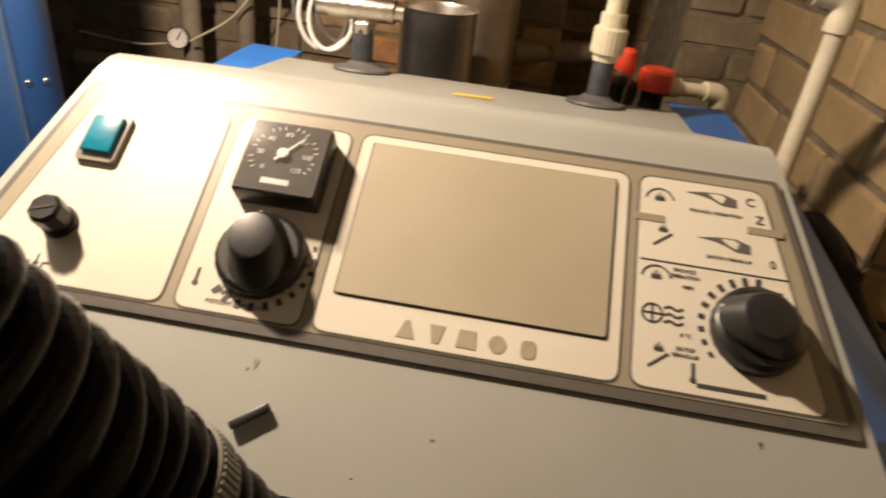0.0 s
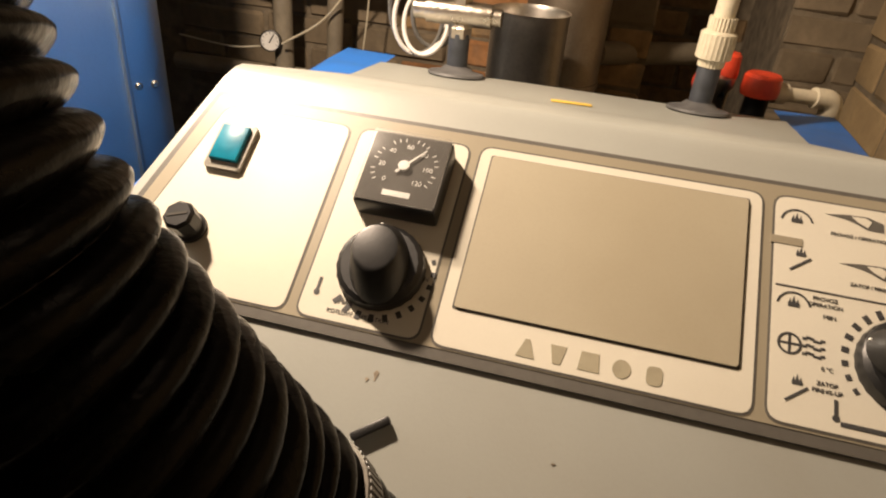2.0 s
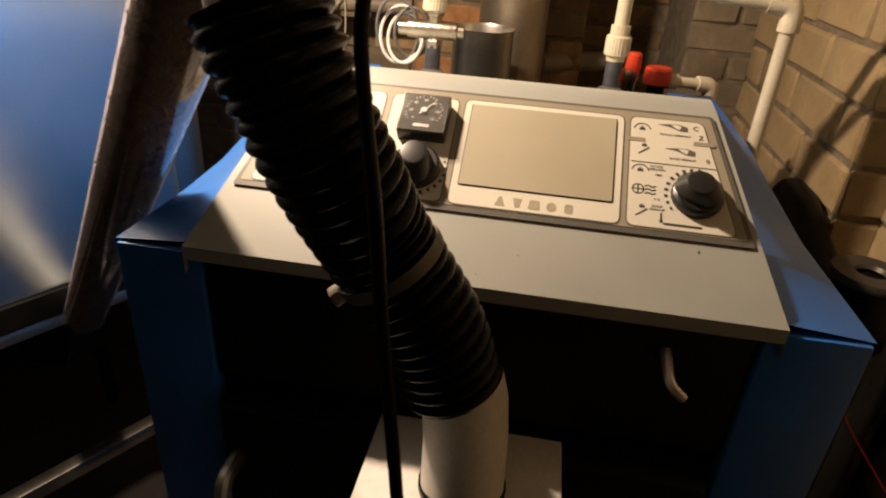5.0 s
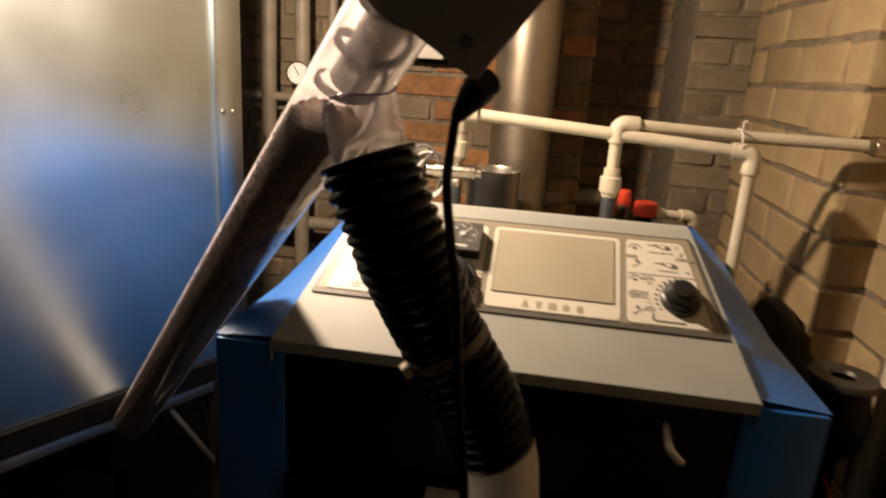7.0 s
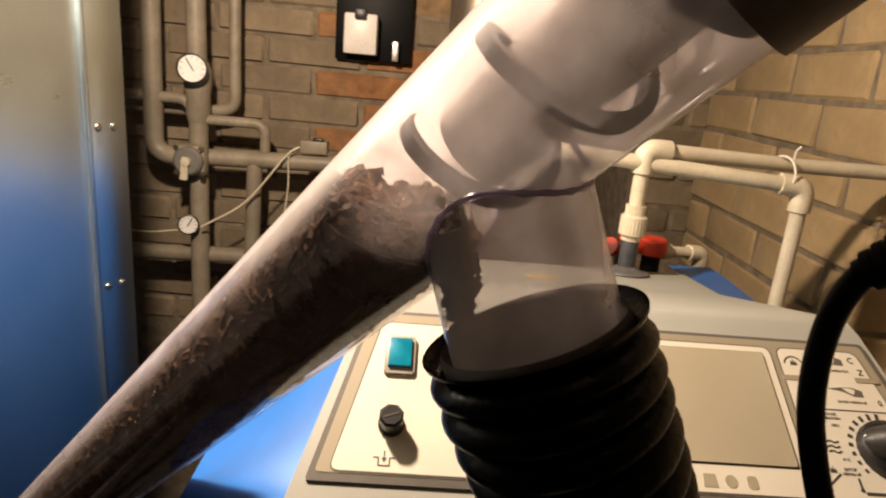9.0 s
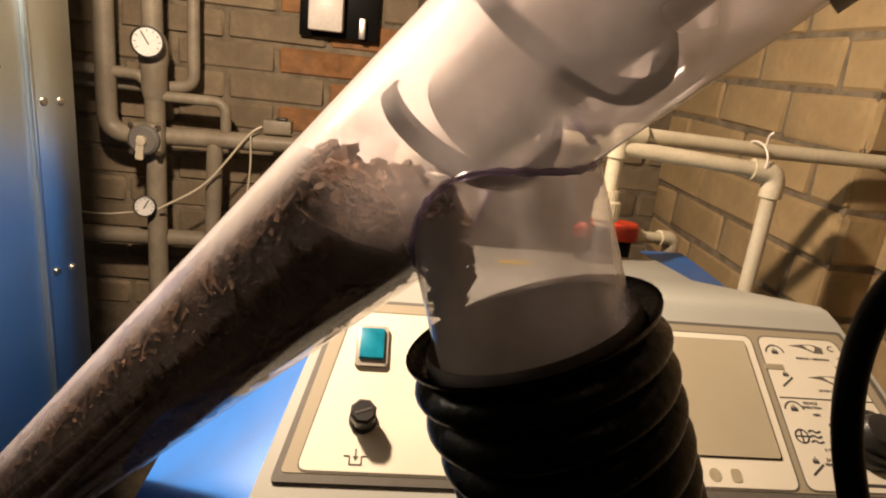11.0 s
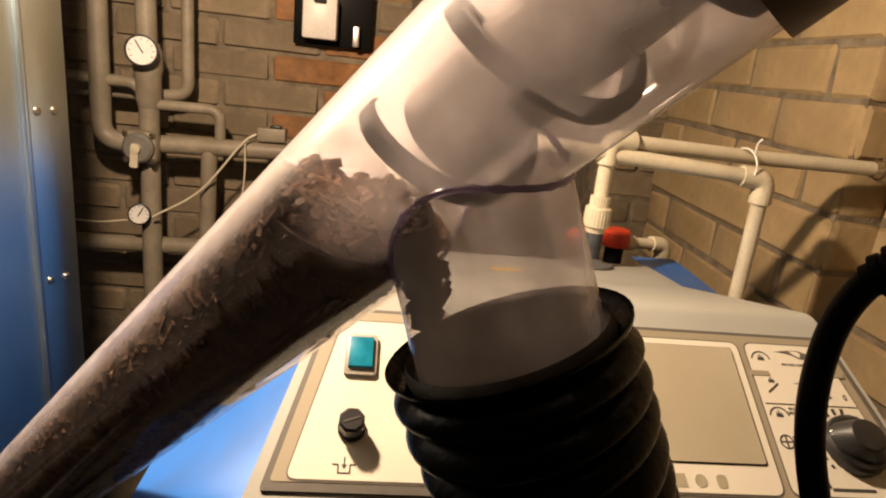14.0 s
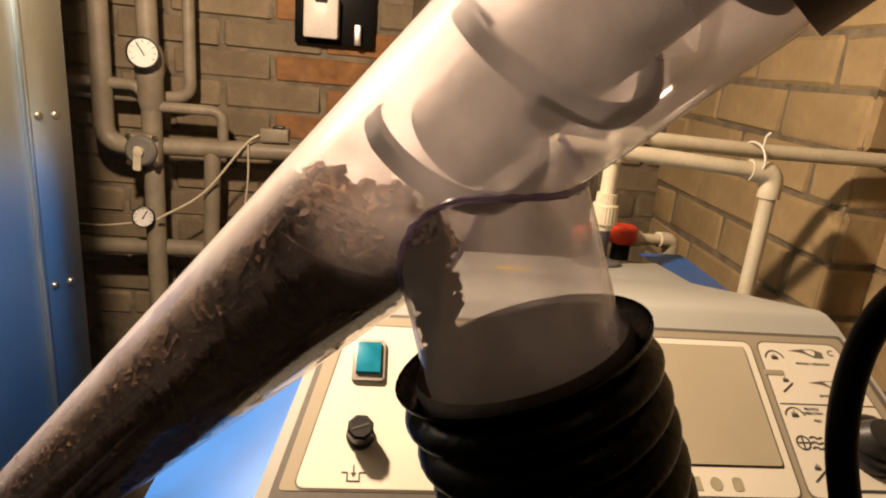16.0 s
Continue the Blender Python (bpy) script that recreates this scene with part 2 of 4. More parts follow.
def smooth_path(pts, per=8):
    """A Catmull-Rom line through pts."""
    p = [Vector(q) for q in pts]
    p = [p[0] * 2 - p[1], *p, p[-1] * 2 - p[-2]]
    out = []
    for i in range(1, len(p) - 2):
        for j in range(per):
            t = j / per
            a, b, c, d = p[i - 1:i + 3]
            out.append(0.5 * (2 * b + (c - a) * t + (2 * a - 5 * b + 4 * c - d) * t * t + (3 * b - a - 3 * c + d) * t ** 3))
    return out + [p[-2]]


def bent(pts, r, n=5):
    """A line with its corners turned in arcs of about the radius r."""
    p = [Vector(q) for q in pts]
    out = [p[0]]
    for a, b, c in zip(p, p[1:], p[2:]):
        u, v = (a - b).normalized(), (c - b).normalized()
        k = min(r, (a - b).length * 0.49, (c - b).length * 0.49)
        out += [b + u * k * (1 - j / n) ** 2 + v * k * (j / n) ** 2 for j in range(n + 1)]
    return out + [p[-1]]


def sweep(bm, pts, radius, n=14, caps=True):
    """A round bar along pts; radius is one number or one a point."""
    pts = [Vector(p) for p in pts]
    rs = radius if isinstance(radius, (list, tuple)) else [radius] * len(pts)
    side, rings = None, []
    for i, p in enumerate(pts):
        d = (pts[min(i + 1, len(pts) - 1)] - pts[max(i - 1, 0)]).normalized()
        if side is None:
            side = d.orthogonal().normalized()
        side = (side - d * side.dot(d)).normalized()
        up = d.cross(side)
        rings.append([bm.verts.new(p + (side * math.cos(a) + up * math.sin(a)) * rs[i]) for a in (2 * math.pi * k / n for k in range(n))])
    for a, b in zip(rings, rings[1:]):
        for k in range(n):
            bm.faces.new((a[k], a[(k + 1) % n], b[(k + 1) % n], b[k]))
    if caps:
        bm.faces.new(rings[0][::-1])
        bm.faces.new(rings[-1])
    return bm


def lathe(bm, profile, m, n=28, ridges=0, depth=0.0):
    """A turned shape: profile of (radius, height), closed on the axis where the radius is 0; ridges cut into its widest places."""
    rings = []
    for r, h in profile:
        if r <= 1e-6:
            rings.append([bm.verts.new(m @ Vector((0, 0, h)))])
            continue
        row = []
        for k in range(n):
            q = r - (depth if ridges and k % 2 else 0.0)
            a = 2 * math.pi * k / n
            row.append(bm.verts.new(m @ Vector((q * math.cos(a), q * math.sin(a), h))))
        rings.append(row)
    for a, b in zip(rings, rings[1:]):
        for k in range(n):
            k2 = (k + 1) % n
            if len(a) == 1 and len(b) > 1:
                bm.faces.new((a[0], b[k], b[k2]))
            elif len(b) == 1 and len(a) > 1:
                bm.faces.new((a[k], a[k2], b[0]))
            elif len(a) > 1:
                bm.faces.new((a[k], a[k2], b[k2], b[k]))
    return bm


def aim(p, d):
    """A pose at p whose z axis points along d."""
    return Matrix.Translation(p) @ Vector(d).to_track_quat("Z", "Y").to_matrix().to_4x4()


def lettering(name, text, size, m, material, parent, label=""):
    """Raised print in the built-in font, centred, as a part."""
    cu = bpy.data.curves.new(name, "FONT")
    cu.body, cu.size, cu.align_x, cu.align_y, cu.extrude = text, size, "CENTER", "CENTER", 0.0001
    tmp = bpy.data.objects.new(name, cu)
    scene.collection.objects.link(tmp)
    me = bpy.data.meshes.new_from_object(tmp.evaluated_get(bpy.context.evaluated_depsgraph_get()))
    bpy.data.objects.remove(tmp)
    root, off = parent, Vector((0, 0, 0))
    while root:
        off = off + root.location
        root = root.parent
    me.transform(Matrix.Translation(-off) @ m)
    me.materials.clear()
    me.materials.append(material)
    ob = new(name, me)
    ob.parent = parent
    return tagged(ob, label)


# ---- the room ----
WALL_N, WALL_A, PIER_Y, WALL_B, WEST, SOUTH, CEIL = 1.45, 0.547, 0.70, 0.635, -2.0, -3.2, 2.5


def slab(name, low, high, material, label, category):
    c = [(a + b) / 2 for a, b in zip(low, high)]
    return solo(name, box(bmesh.new(), c, [b - a for a, b in zip(low, high)]), material, label, category, "structure", False)


floor = slab("floor", (WEST, SOUTH, -0.1), (WALL_B + 0.3, WALL_N + 0.6, 0), M_FLOOR, "bare dark concrete cellar floor", "floor")
ceiling = slab("ceiling", (WEST, SOUTH, CEIL), (WALL_B + 0.3, WALL_N + 0.6, CEIL + 0.1), M_CEIL, "plain near-black plastered cellar ceiling", "ceiling")
NICHE = (0.078, 0.364)
wall_north = slab("wall_north", (WEST, WALL_N, 0), (NICHE[0], WALL_N + 0.6, CEIL), M_MORTAR, "old yellow and orange brick wall with rough joints", "wall")
wall_north_end = slab("wall_north_end", (NICHE[1], WALL_N, 0), (WALL_A, WALL_N + 0.6, CEIL), M_MORTAR, "old brick wall beside a dark recess", "wall")
wall_recess = slab("wall_recess", (NICHE[0], WALL_N + 0.42, 0), (NICHE[1], WALL_N + 0.6, CEIL), M_MORTAR, "dark brick back of a deep wall recess", "wall")
wall_east = slab("wall_east", (WALL_A, PIER_Y, 0), (WALL_B + 0.3, WALL_N + 0.6, CEIL), M_MORTAR, "cream silicate brick wall with a projecting corner", "wall")
wall_east_front = slab("wall_east_front", (WALL_B, SOUTH, 0), (WALL_B + 0.3, PIER_Y, CEIL), M_MORTAR, "cream silicate brick wall set back beside a corner", "wall")
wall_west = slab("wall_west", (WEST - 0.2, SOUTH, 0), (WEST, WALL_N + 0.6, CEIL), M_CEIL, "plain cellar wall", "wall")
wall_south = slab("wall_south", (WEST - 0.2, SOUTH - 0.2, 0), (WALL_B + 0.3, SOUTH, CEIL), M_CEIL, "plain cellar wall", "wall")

BRICKS = []


def lay(wall, origin, along, out, length, height, bl, bh, joint, choose, depth=0.007, seed=1):
    """Courses of single bricks on a wall face, each a little out of line; cut at the ends."""
    rng = random.Random(seed)
    along, out, up = Vector(along), Vector(out), Vector((0, 0, 1))
    frame3 = Matrix((along, out, up)).transposed().to_4x4()
    shapes = {}
    for row in range(int(height / (bh + joint))):
        x = -(bl + joint) * (0.5 if row % 2 else 0.0)
        while x < length:
            a, b = max(x, 0.0), min(x + bl, length)
            x += bl + joint
            if b - a < 0.03:
                continue
            w = round(b - a, 3)
            kind = choose(a, row, rng)
            key = (w, kind.name, rng.randrange(3))
            if key not in shapes:
                bm = box(bmesh.new(), (0, 0, 0), (w, depth + 0.03, bh), None, 0.006, 1)
                for v in bm.verts:
                    v.co += Vector((rng.uniform(-1, 1), rng.uniform(-0.6, 0.6), rng.uniform(-1, 1))) * 0.0028
                shapes[key] = mesh_of("brick", bm, kind, (0, 0, 0), True)
            p = Vector(origin) + along * (a + b) / 2 + up * (row * (bh + joint) + bh / 2) + out * (rng.uniform(-0.003, 0.003) + depth / 2 - 0.015)
            BRICKS.append((wall, shapes[key], Matrix.Translation(p) @ frame3 @ pose(0, 0, 0, rng.uniform(-0.6, 0.6), rng.uniform(-0.5, 0.5), rng.uniform(-0.6, 0.6))))


def north_kind(a, row, rng):
    x = -1.2 + a
    if x < -0.62:
        return M_GREYBRICK
    r = rng.random()
    return M_ORANGE if r < 0.4 else M_BRICK if r < 0.8 else M_GREYBRICK


silicate = lambda a, row, rng: M_SILICATE
lay(wall_north, (-1.2, WALL_N, 0.75), (1, 0, 0), (0, -1, 0), NICHE[0] + 1.2, 1.25, 0.25, 0.065, 0.011, north_kind, seed=3)
lay(wall_north_end, (NICHE[1], WALL_N, 0.75), (1, 0, 0), (0, -1, 0), WALL_A - NICHE[1], 1.25, 0.25, 0.065, 0.011, north_kind, seed=4)
lay(wall_recess, (NICHE[0], WALL_N + 0.42, 0.9), (1, 0, 0), (0, -1, 0), NICHE[1] - NICHE[0], 1.0, 0.25, 0.065, 0.011, lambda a, row, rng: M_BRICK, seed=5)
lay(wall_east, (WALL_A, WALL_N, 0.65), (0, -1, 0), (-1, 0, 0), WALL_N - PIER_Y, 1.4, 0.25, 0.088, 0.011, silicate, seed=6)
lay(wall_east, (WALL_A, PIER_Y, 0.65), (1, 0, 0), (0, -1, 0), WALL_B - WALL_A, 1.4, 0.25, 0.088, 0.011, silicate, seed=7)
lay(wall_east_front, (WALL_B, PIER_Y, 0.65), (0, -1, 0), (-1, 0, 0), 1.0, 1.4, 0.25, 0.088, 0.011, silicate, seed=8)

# ---- the boiler ----
XC, HALF = -0.065, 0.345
SLOPE = radians(35.4)
PM = Matrix(((1, 0, 0, XC), (0, math.cos(SLOPE), -math.sin(SLOPE), 0.07), (0, math.sin(SLOPE), math.cos(SLOPE), 1.2675), (0, 0, 0, 1)))
boiler = thing("boiler", (XC, 0.36, 0), "blue solid fuel boiler with a grey sloped control hood", "boiler")


def hood_edge(y):
    """Half the hood's width and its height at a depth."""
    if y < 0.1833:
        t = (y + 0.014) / 0.1973
        return 0.271 - 0.058 * t, 1.208 + 0.140 * t
    if y < 0.49:
        t = (y - 0.1833) / 0.3067
        return 0.213 + 0.038 * t, 1.348 - 0.085 * t
    t = (y - 0.49) / 0.16
    return 0.251 + 0.017 * t, 1.263 - 0.0225 * t


def hood_mesh():
    bm = bmesh.new()
    ys = [-0.0142, -0.014, -0.012, 0.172, 0.179, 0.1833, 0.188, 0.195, 0.485, 0.49, 0.495, 0.647, 0.65]
    top, low = [], []
    for y in ys:
        w, z = hood_edge(max(y, -0.014))
        if 0.173 < y < 0.194:
            z -= 0.0024 * (1 - abs(y - 0.1833) / 0.012)
        top.append([bm.verts.new((XC + s * w, y, z)) for s in (-1, -0.5, 0, 0.5, 1)])
    for a, b in zip(top, top[1:]):
        for i in range(4):
            bm.faces.new((a[i], a[i + 1], b[i + 1], b[i]))
    for row, dz in ((top[0], 0.014), (top[-1], 0.06)):
        bot = [bm.verts.new(v.co - Vector((0, 0, dz))) for v in row]
        for i in range(4):
            bm.faces.new((row[i], row[i + 1], bot[i + 1], bot[i]))
    for i in (0, 4):
        col = [r[i] for r in top]
        bot = [bm.verts.new(v.co - Vector((0, 0, 0.03))) for v in col]
        for k in range(len(col) - 1):
            bm.faces.new((col[k], col[k + 1], bot[k + 1], bot[k]))
    return bm


part("hood", hood_mesh(), M_HOOD, boiler, "grey-beige sheet hood with a ridge")
for s in (-1, 1):
    bm = bmesh.new()
    ys = [-0.005, 0.05, 0.12, 0.1833, 0.32, 0.45, 0.65, 0.72]
    inner, outer, foot = [], [], []
    for y in ys:
        w, z = hood_edge(min(max(y, -0.014), 0.65))
        rise = 0.034 * min(1.0, max(0.0, (y - 0.20) / 0.30))
        inner.append(bm.verts.new((XC + s * (w + 0.001), y, z - 0.006)))
        outer.append(bm.verts.new((XC + s * HALF, y, 1.202 + rise)))
        foot.append(bm.verts.new((XC + s * HALF, y, 1.198)))
    for k in range(len(ys) - 1):
        bm.faces.new((inner[k], inner[k + 1], outer[k + 1], outer[k]))
        bm.faces.new((outer[k], outer[k + 1], foot[k + 1], foot[k]))
    part("side_slope", bm, M_BLUE, boiler, "blue sloped side of the hood")
    part("side_panel", box(bmesh.new(), (XC + s * (HALF - 0.006), 0.36, 0.652), (0.012, 0.72, 1.10), None, 0.003), M_BLUE, boiler, "blue painted side sheet")
    part("corner_post", box(bmesh.new(), (XC + s * (HALF - 0.045), 0.0, 0.65), (0.086, 0.02, 1.10), None, 0.003), M_BLUE, boiler, "blue front corner strip")
part("core", box(bmesh.new(), (XC, 0.37, 0.62), (2 * HALF - 0.04, 0.66, 1.12), None, 0.004), M_BLACK, boiler)
part("front_panel", box(bmesh.new(), (XC, 0.004, 1.125), (2 * HALF - 0.18, 0.02, 0.14), None, 0.004), M_BLACK, boiler, "black front sheet under the hood")
loading_door = part("loading_door", box(bmesh.new(), (XC, 0.0, 0.80), (2 * HALF - 0.19, 0.06, 0.46), None, 0.012), M_BLACK, boiler, "black cast door")
part("lower_door", box(bmesh.new(), (XC, 0.0, 0.32), (2 * HALF - 0.19, 0.06, 0.44), None, 0.012), M_BLACK, boiler, "black cast lower door")
part("handle", sweep(bmesh.new(), bent([(-0.295, -0.03, 0.965), (-0.295, -0.07, 0.965), (-0.29, -0.075, 0.90)], 0.02), 0.009, 10), M_STEEL, loading_door, "steel door handle")
part("latch", sweep(bmesh.new(), bent([(0.116, -0.005, 1.165), (0.118, -0.035, 1.150), (0.132, -0.035, 1.138)], 0.01), 0.005, 10), M_STEEL, boiler, "small bright latch")

# panel, in its own plane: u across, v up the slope, h off the sheet
part("control_plate", prism(bmesh.new(), rounded([(-0.2445, -0.030), (0.2465, -0.030), (0.2125, 0.1135), (-0.2125, 0.1135)], 0.003), 0.0005, 0.0022, PM), M_TAUPE_DARK, boiler, "dark border of the control foil", False)
plate = part("control_foil", prism(bmesh.new(), rounded([(-0.2385, -0.0238), (0.2400, -0.0238), (0.2095, 0.1105), (-0.2095, 0.1105)], 0.003), 0.0021, 0.0026, PM), M_TAUPE, boiler, "taupe control foil", False)


def edge_u(v, s):
    return s * (0.2285 - (v + 0.022) * 0.2265 if s < 0 else 0.2305 - (v + 0.022) * 0.2265)


FIELDS = [
    [(edge_u(-0.022, -1), -0.022), (-0.1165, -0.022), (-0.1165, 0.1015), (edge_u(0.1015, -1), 0.1015)],
    [(-0.1085, -0.022), (-0.0400, -0.022), (-0.0400, 0.1015), (-0.1085, 0.1015)],
    [(-0.0325, -0.022), (0.1265, -0.022), (0.1265, 0.1030), (-0.0325, 0.1030)],
    [(0.1335, -0.0215), (edge_u(-0.0215, 1), -0.0215), (edge_u(0.1035, 1), 0.1035), (0.1335, 0.1035)],
]
for f in FIELDS:
    c = sum((Vector(p) for p in f), Vector((0, 0))) / 4
    grow = [tuple(Vector(p) + Vector((math.copysign(0.0012, p[0] - c[0]), math.copysign(0.0012, p[1] - c[1])))) for p in f]
    part("field_border", prism(bmesh.new(), rounded(grow, 0.008), 0.0025, 0.0029, PM), M_TAUPE_DARK, plate, "", False)
    part("field", prism(bmesh.new(), rounded(f, 0.007), 0.0028, 0.0032, PM), M_WHITE, plate, "cream printed field", False)
for u, v, w in ((0.1395, 0.0760, 0.016), (0.2035, 0.0775, 0.020)):
    part("field_notch", box(bmesh.new(), (u, v, 0.0033), (w, 0.0045, 0.0006), PM), M_TAUPE, plate)
part("field_line", box(bmesh.new(), (0.1745, 0.0495, 0.0034), (0.079, 0.0008, 0.0003), PM), M_PRINT, plate)
part("blank_recess", prism(bmesh.new(), rounded([(-0.0262, -0.0010), (0.1200, -0.0010), (0.1200, 0.0980), (-0.0262, 0.0980)], 0.0015), 0.0030, 0.0034, PM), M_TAUPE_DARK, plate)
part("blank_cover", prism(bmesh.new(), rounded([(-0.0252, 0.0), (0.1190, 0.0), (0.1190, 0.0970), (-0.0252, 0.0970)], 0.0015), 0.0033, 0.0046, PM, 0.0004), M_BLANK, boiler, "tan blank cover plate", False)

# maker's mark as plain blocks
DISC = [(0.47 * math.cos(a), 0.5 * math.sin(a)) for a in (2 * math.pi * k / 14 for k in range(14))]
for i, shape in enumerate(([(-0.5, -0.5), (0.5, -0.5), (0.12, 0.5), (-0.12, 0.5)], [(-0.2, -0.5), (0.2, -0.5), (0.42, 0.5), (-0.42, 0.5)], [(-0.55, -0.5), (0.55, -0.5), (0.45, 0.5), (-0.45, 0.5)], DISC, rounded([(-0.4, -0.5), (0.4, -0.5), (0.4, 0.5), (-0.4, 0.5)], 0.3))):
    u = 0.0165 + i * 0.0160
    part("mark_block", prism(bmesh.new(), [(u + x * 0.0098, -0.0135 + y * 0.0098) for x, y in shape], 0.0031, 0.0035, PM), M_LOGO, plate, "", False)


def at_panel(u, v, h=0.0035, turn=0):
    return PM @ pose(u, v, h, 0, 0, turn)


for text, size, u, v in (("C", 0.0075, 0.1955, 0.0955), ("Z", 0.0075, 0.2005, 0.0845), ("0", 0.0068, 0.2065, 0.0575), ("PROVOZ / OPERATION", 0.0028, 0.1760, 0.0850),
                         ("ZATOP / FIRING-UP", 0.0028, 0.1830, 0.0570), ("PROVOZ", 0.0030, 0.1590, 0.0455), ("OPERATION", 0.0030, 0.1590, 0.0420), ("MIN", 0.0034, 0.1610, 0.0360),
                         ("0 \u00b0C", 0.0030, 0.1600, 0.0085), ("ZATOP", 0.0030, 0.1600, 0.0010), ("FIRING-UP", 0.0030, 0.1600, -0.0025), ("MAX", 0.0040, -0.0830, -0.0105), ("MIN", 0.0036, -0.0455, 0.0120), ("KOTLOV\u00dd / OPERATION", 0.0032, -0.0745, -0.0165)):
    lettering("print", text, size, at_panel(u, v), M_PRINT, plate)
part("print_bar", box(bmesh.new(), (0.183, -0.0165, 0.0034), (0.034, 0.0022, 0.0003), PM), M_PRINT, plate)
part("print_bar", box(bmesh.new(), (0.205, 0.0405, 0.0034), (0.012, 0.0022, 0.0003), PM), M_PRINT, plate)


def flame(u, v, s=1.0):
    bm = bmesh.new()
    for dx, h, w in ((-0.0022, 0.0055, 0.0016), (0, 0.0072, 0.0018), (0.0022, 0.0052, 0.0016)):
        prism(bm, [(u + s * (dx + x * w), v + s * y * h) for x, y in ((-0.5, 0), (0.5, 0), (0.8, 0.35), (0.25, 0.6), (0.1, 1.0), (-0.35, 0.62), (-0.75, 0.3))], 0.0032, 0.0035, PM)
    return bm


def arch(bm, u, v, r, thick, n=8):
    for i in range(n):
        a, b = (radians(10 + 160 * k / n) for k in (i, i + 1))
        prism(bm, [(u + q * math.cos(w), v + q * math.sin(w)) for q, w in ((r, a), (r, b), (r - thick, b), (r - thick, a))], 0.0032, 0.0035, PM)
    return bm


for u, v in ((0.1445, 0.0880), (0.1440, 0.0385)):
    part("fire_symbol", arch(flame(u, v, 0.85), u, v, 0.0085, 0.0010), M_PRINT, plate, "", False)
for u, v in ((0.1470, 0.0680), (0.1465, -0.0020)):
    bm = flame(u, v, 0.75)
    box(bm, (u - 0.003, v - 0.0035, 0.0034), (0.013, 0.0013, 0.0003), PM @ Matrix.Translation((0, 0, 0)) @ Matrix.Translation((u, v, 0)) @ pose(0, 0, 0, 0, 0, 38) @ Matrix.Translation((-u, -v, 0)))
    part("match_symbol", bm, M_PRINT, plate, "", False)
for u, v in ((0.1760, 0.0945), (0.1830, 0.0660)):
    bm = prism(bmesh.new(), [(u + x, v + y) for x, y in ((-0.017, 0.0022), (-0.006, 0.0038), (0.004, 0.0042), (0.012, 0.0015), (0.012, -0.004), (0.004, -0.0038), (-0.002, -0.0008), (-0.007, 0.0008))], 0.0032, 0.0034, PM)
    part("pointer_symbol", bm, M_TAUPE_DARK, plate, "", False)
    part("pointer_fill", prism(bmesh.new(), [(u + x, v + y) for x, y in ((-0.004, 0.0030), (0.003, 0.0033), (0.006, 0.0015), (0.004, -0.0025), (-0.001, 0.0002))], 0.0034, 0.0036, PM), M_WHITE, plate, "", False)
bm = bmesh.new()
for i in range(16):
    a, b = (2 * math.pi * k / 16 for k in (i, i + 1))
    prism(bm, [(0.1425 + q * math.cos(w), 0.0185 + q * math.sin(w)) for q, w in ((0.0058, a), (0.0058, b), (0.0047, b), (0.0047, a))], 0.0032, 0.0035, PM)
box(bm, (0.1425, 0.0185, 0.0033), (0.010, 0.0012, 0.0003), PM)
box(bm, (0.1425, 0.0185, 0.0033), (0.0012, 0.010, 0.0003), PM)
for k in range(3):
    for i in range(6):
        x = 0.1495 + i * 0.0017
        box(bm, (x, 0.0145 + k * 0.004 + 0.0008 * math.sin(i * 1.3), 0.0033), (0.0021, 0.0013, 0.0003), PM)
part("fan_symbol", bm, M_PRINT, plate, "", False)
for u, v in ((-0.1010, -0.006), (0.1640, -0.0125)):
    bm = box(bmesh.new(), (u, v + 0.003, 0.0034), (0.0016, 0.008, 0.0003), PM)
    prism(bm, [(u + 0.0017 * math.cos(a), v - 0.0018 + 0.0017 * math.sin(a)) for a in (2 * math.pi * k / 10 for k in range(10))], 0.0032, 0.0035, PM)
    part("thermometer_symbol", bm, M_PRINT, plate, "", False)
bm = bmesh.new()
for u, v, w, h in ((-0.1905, -0.0095, 0.0009, 0.006), (-0.1945, -0.0145, 0.0009, 0.006), (-0.1865, -0.0145, 0.0009, 0.006), (-0.1905, -0.0172, 0.0080, 0.0009), (-0.1965, -0.0115, 0.004, 0.0009), (-0.1845, -0.0115, 0.004, 0.0009)):
    box(bm, (u, v, 0.0034), (w, h, 0.0003), PM)
prism(bm, [(-0.1925, -0.0115), (-0.1885, -0.0115), (-0.1905, -0.0148)], 0.0032, 0.0035, PM)
part("fuse_symbol", bm, M_PRINT, plate, "", False)

# rocker switch
switch = part("rocker_switch", prism(bmesh.new(), rounded([(-0.1970, 0.0545), (-0.1730, 0.0545), (-0.1730, 0.0880), (-0.1970, 0.0880)], 0.002), 0.003, 0.0065, PM, 0.001), M_SWITCH, boiler, "grey switch frame")
bm = prism(bmesh.new(), [(-0.1940, 0.0595), (-0.1760, 0.0595), (-0.1760, 0.0845), (-0.1940, 0.0845)], 0.006, 0.0098, PM, 0.001)
bm.verts.ensure_lookup_table()
part("rocker", bm, M_TEAL, switch, "translucent teal rocker")

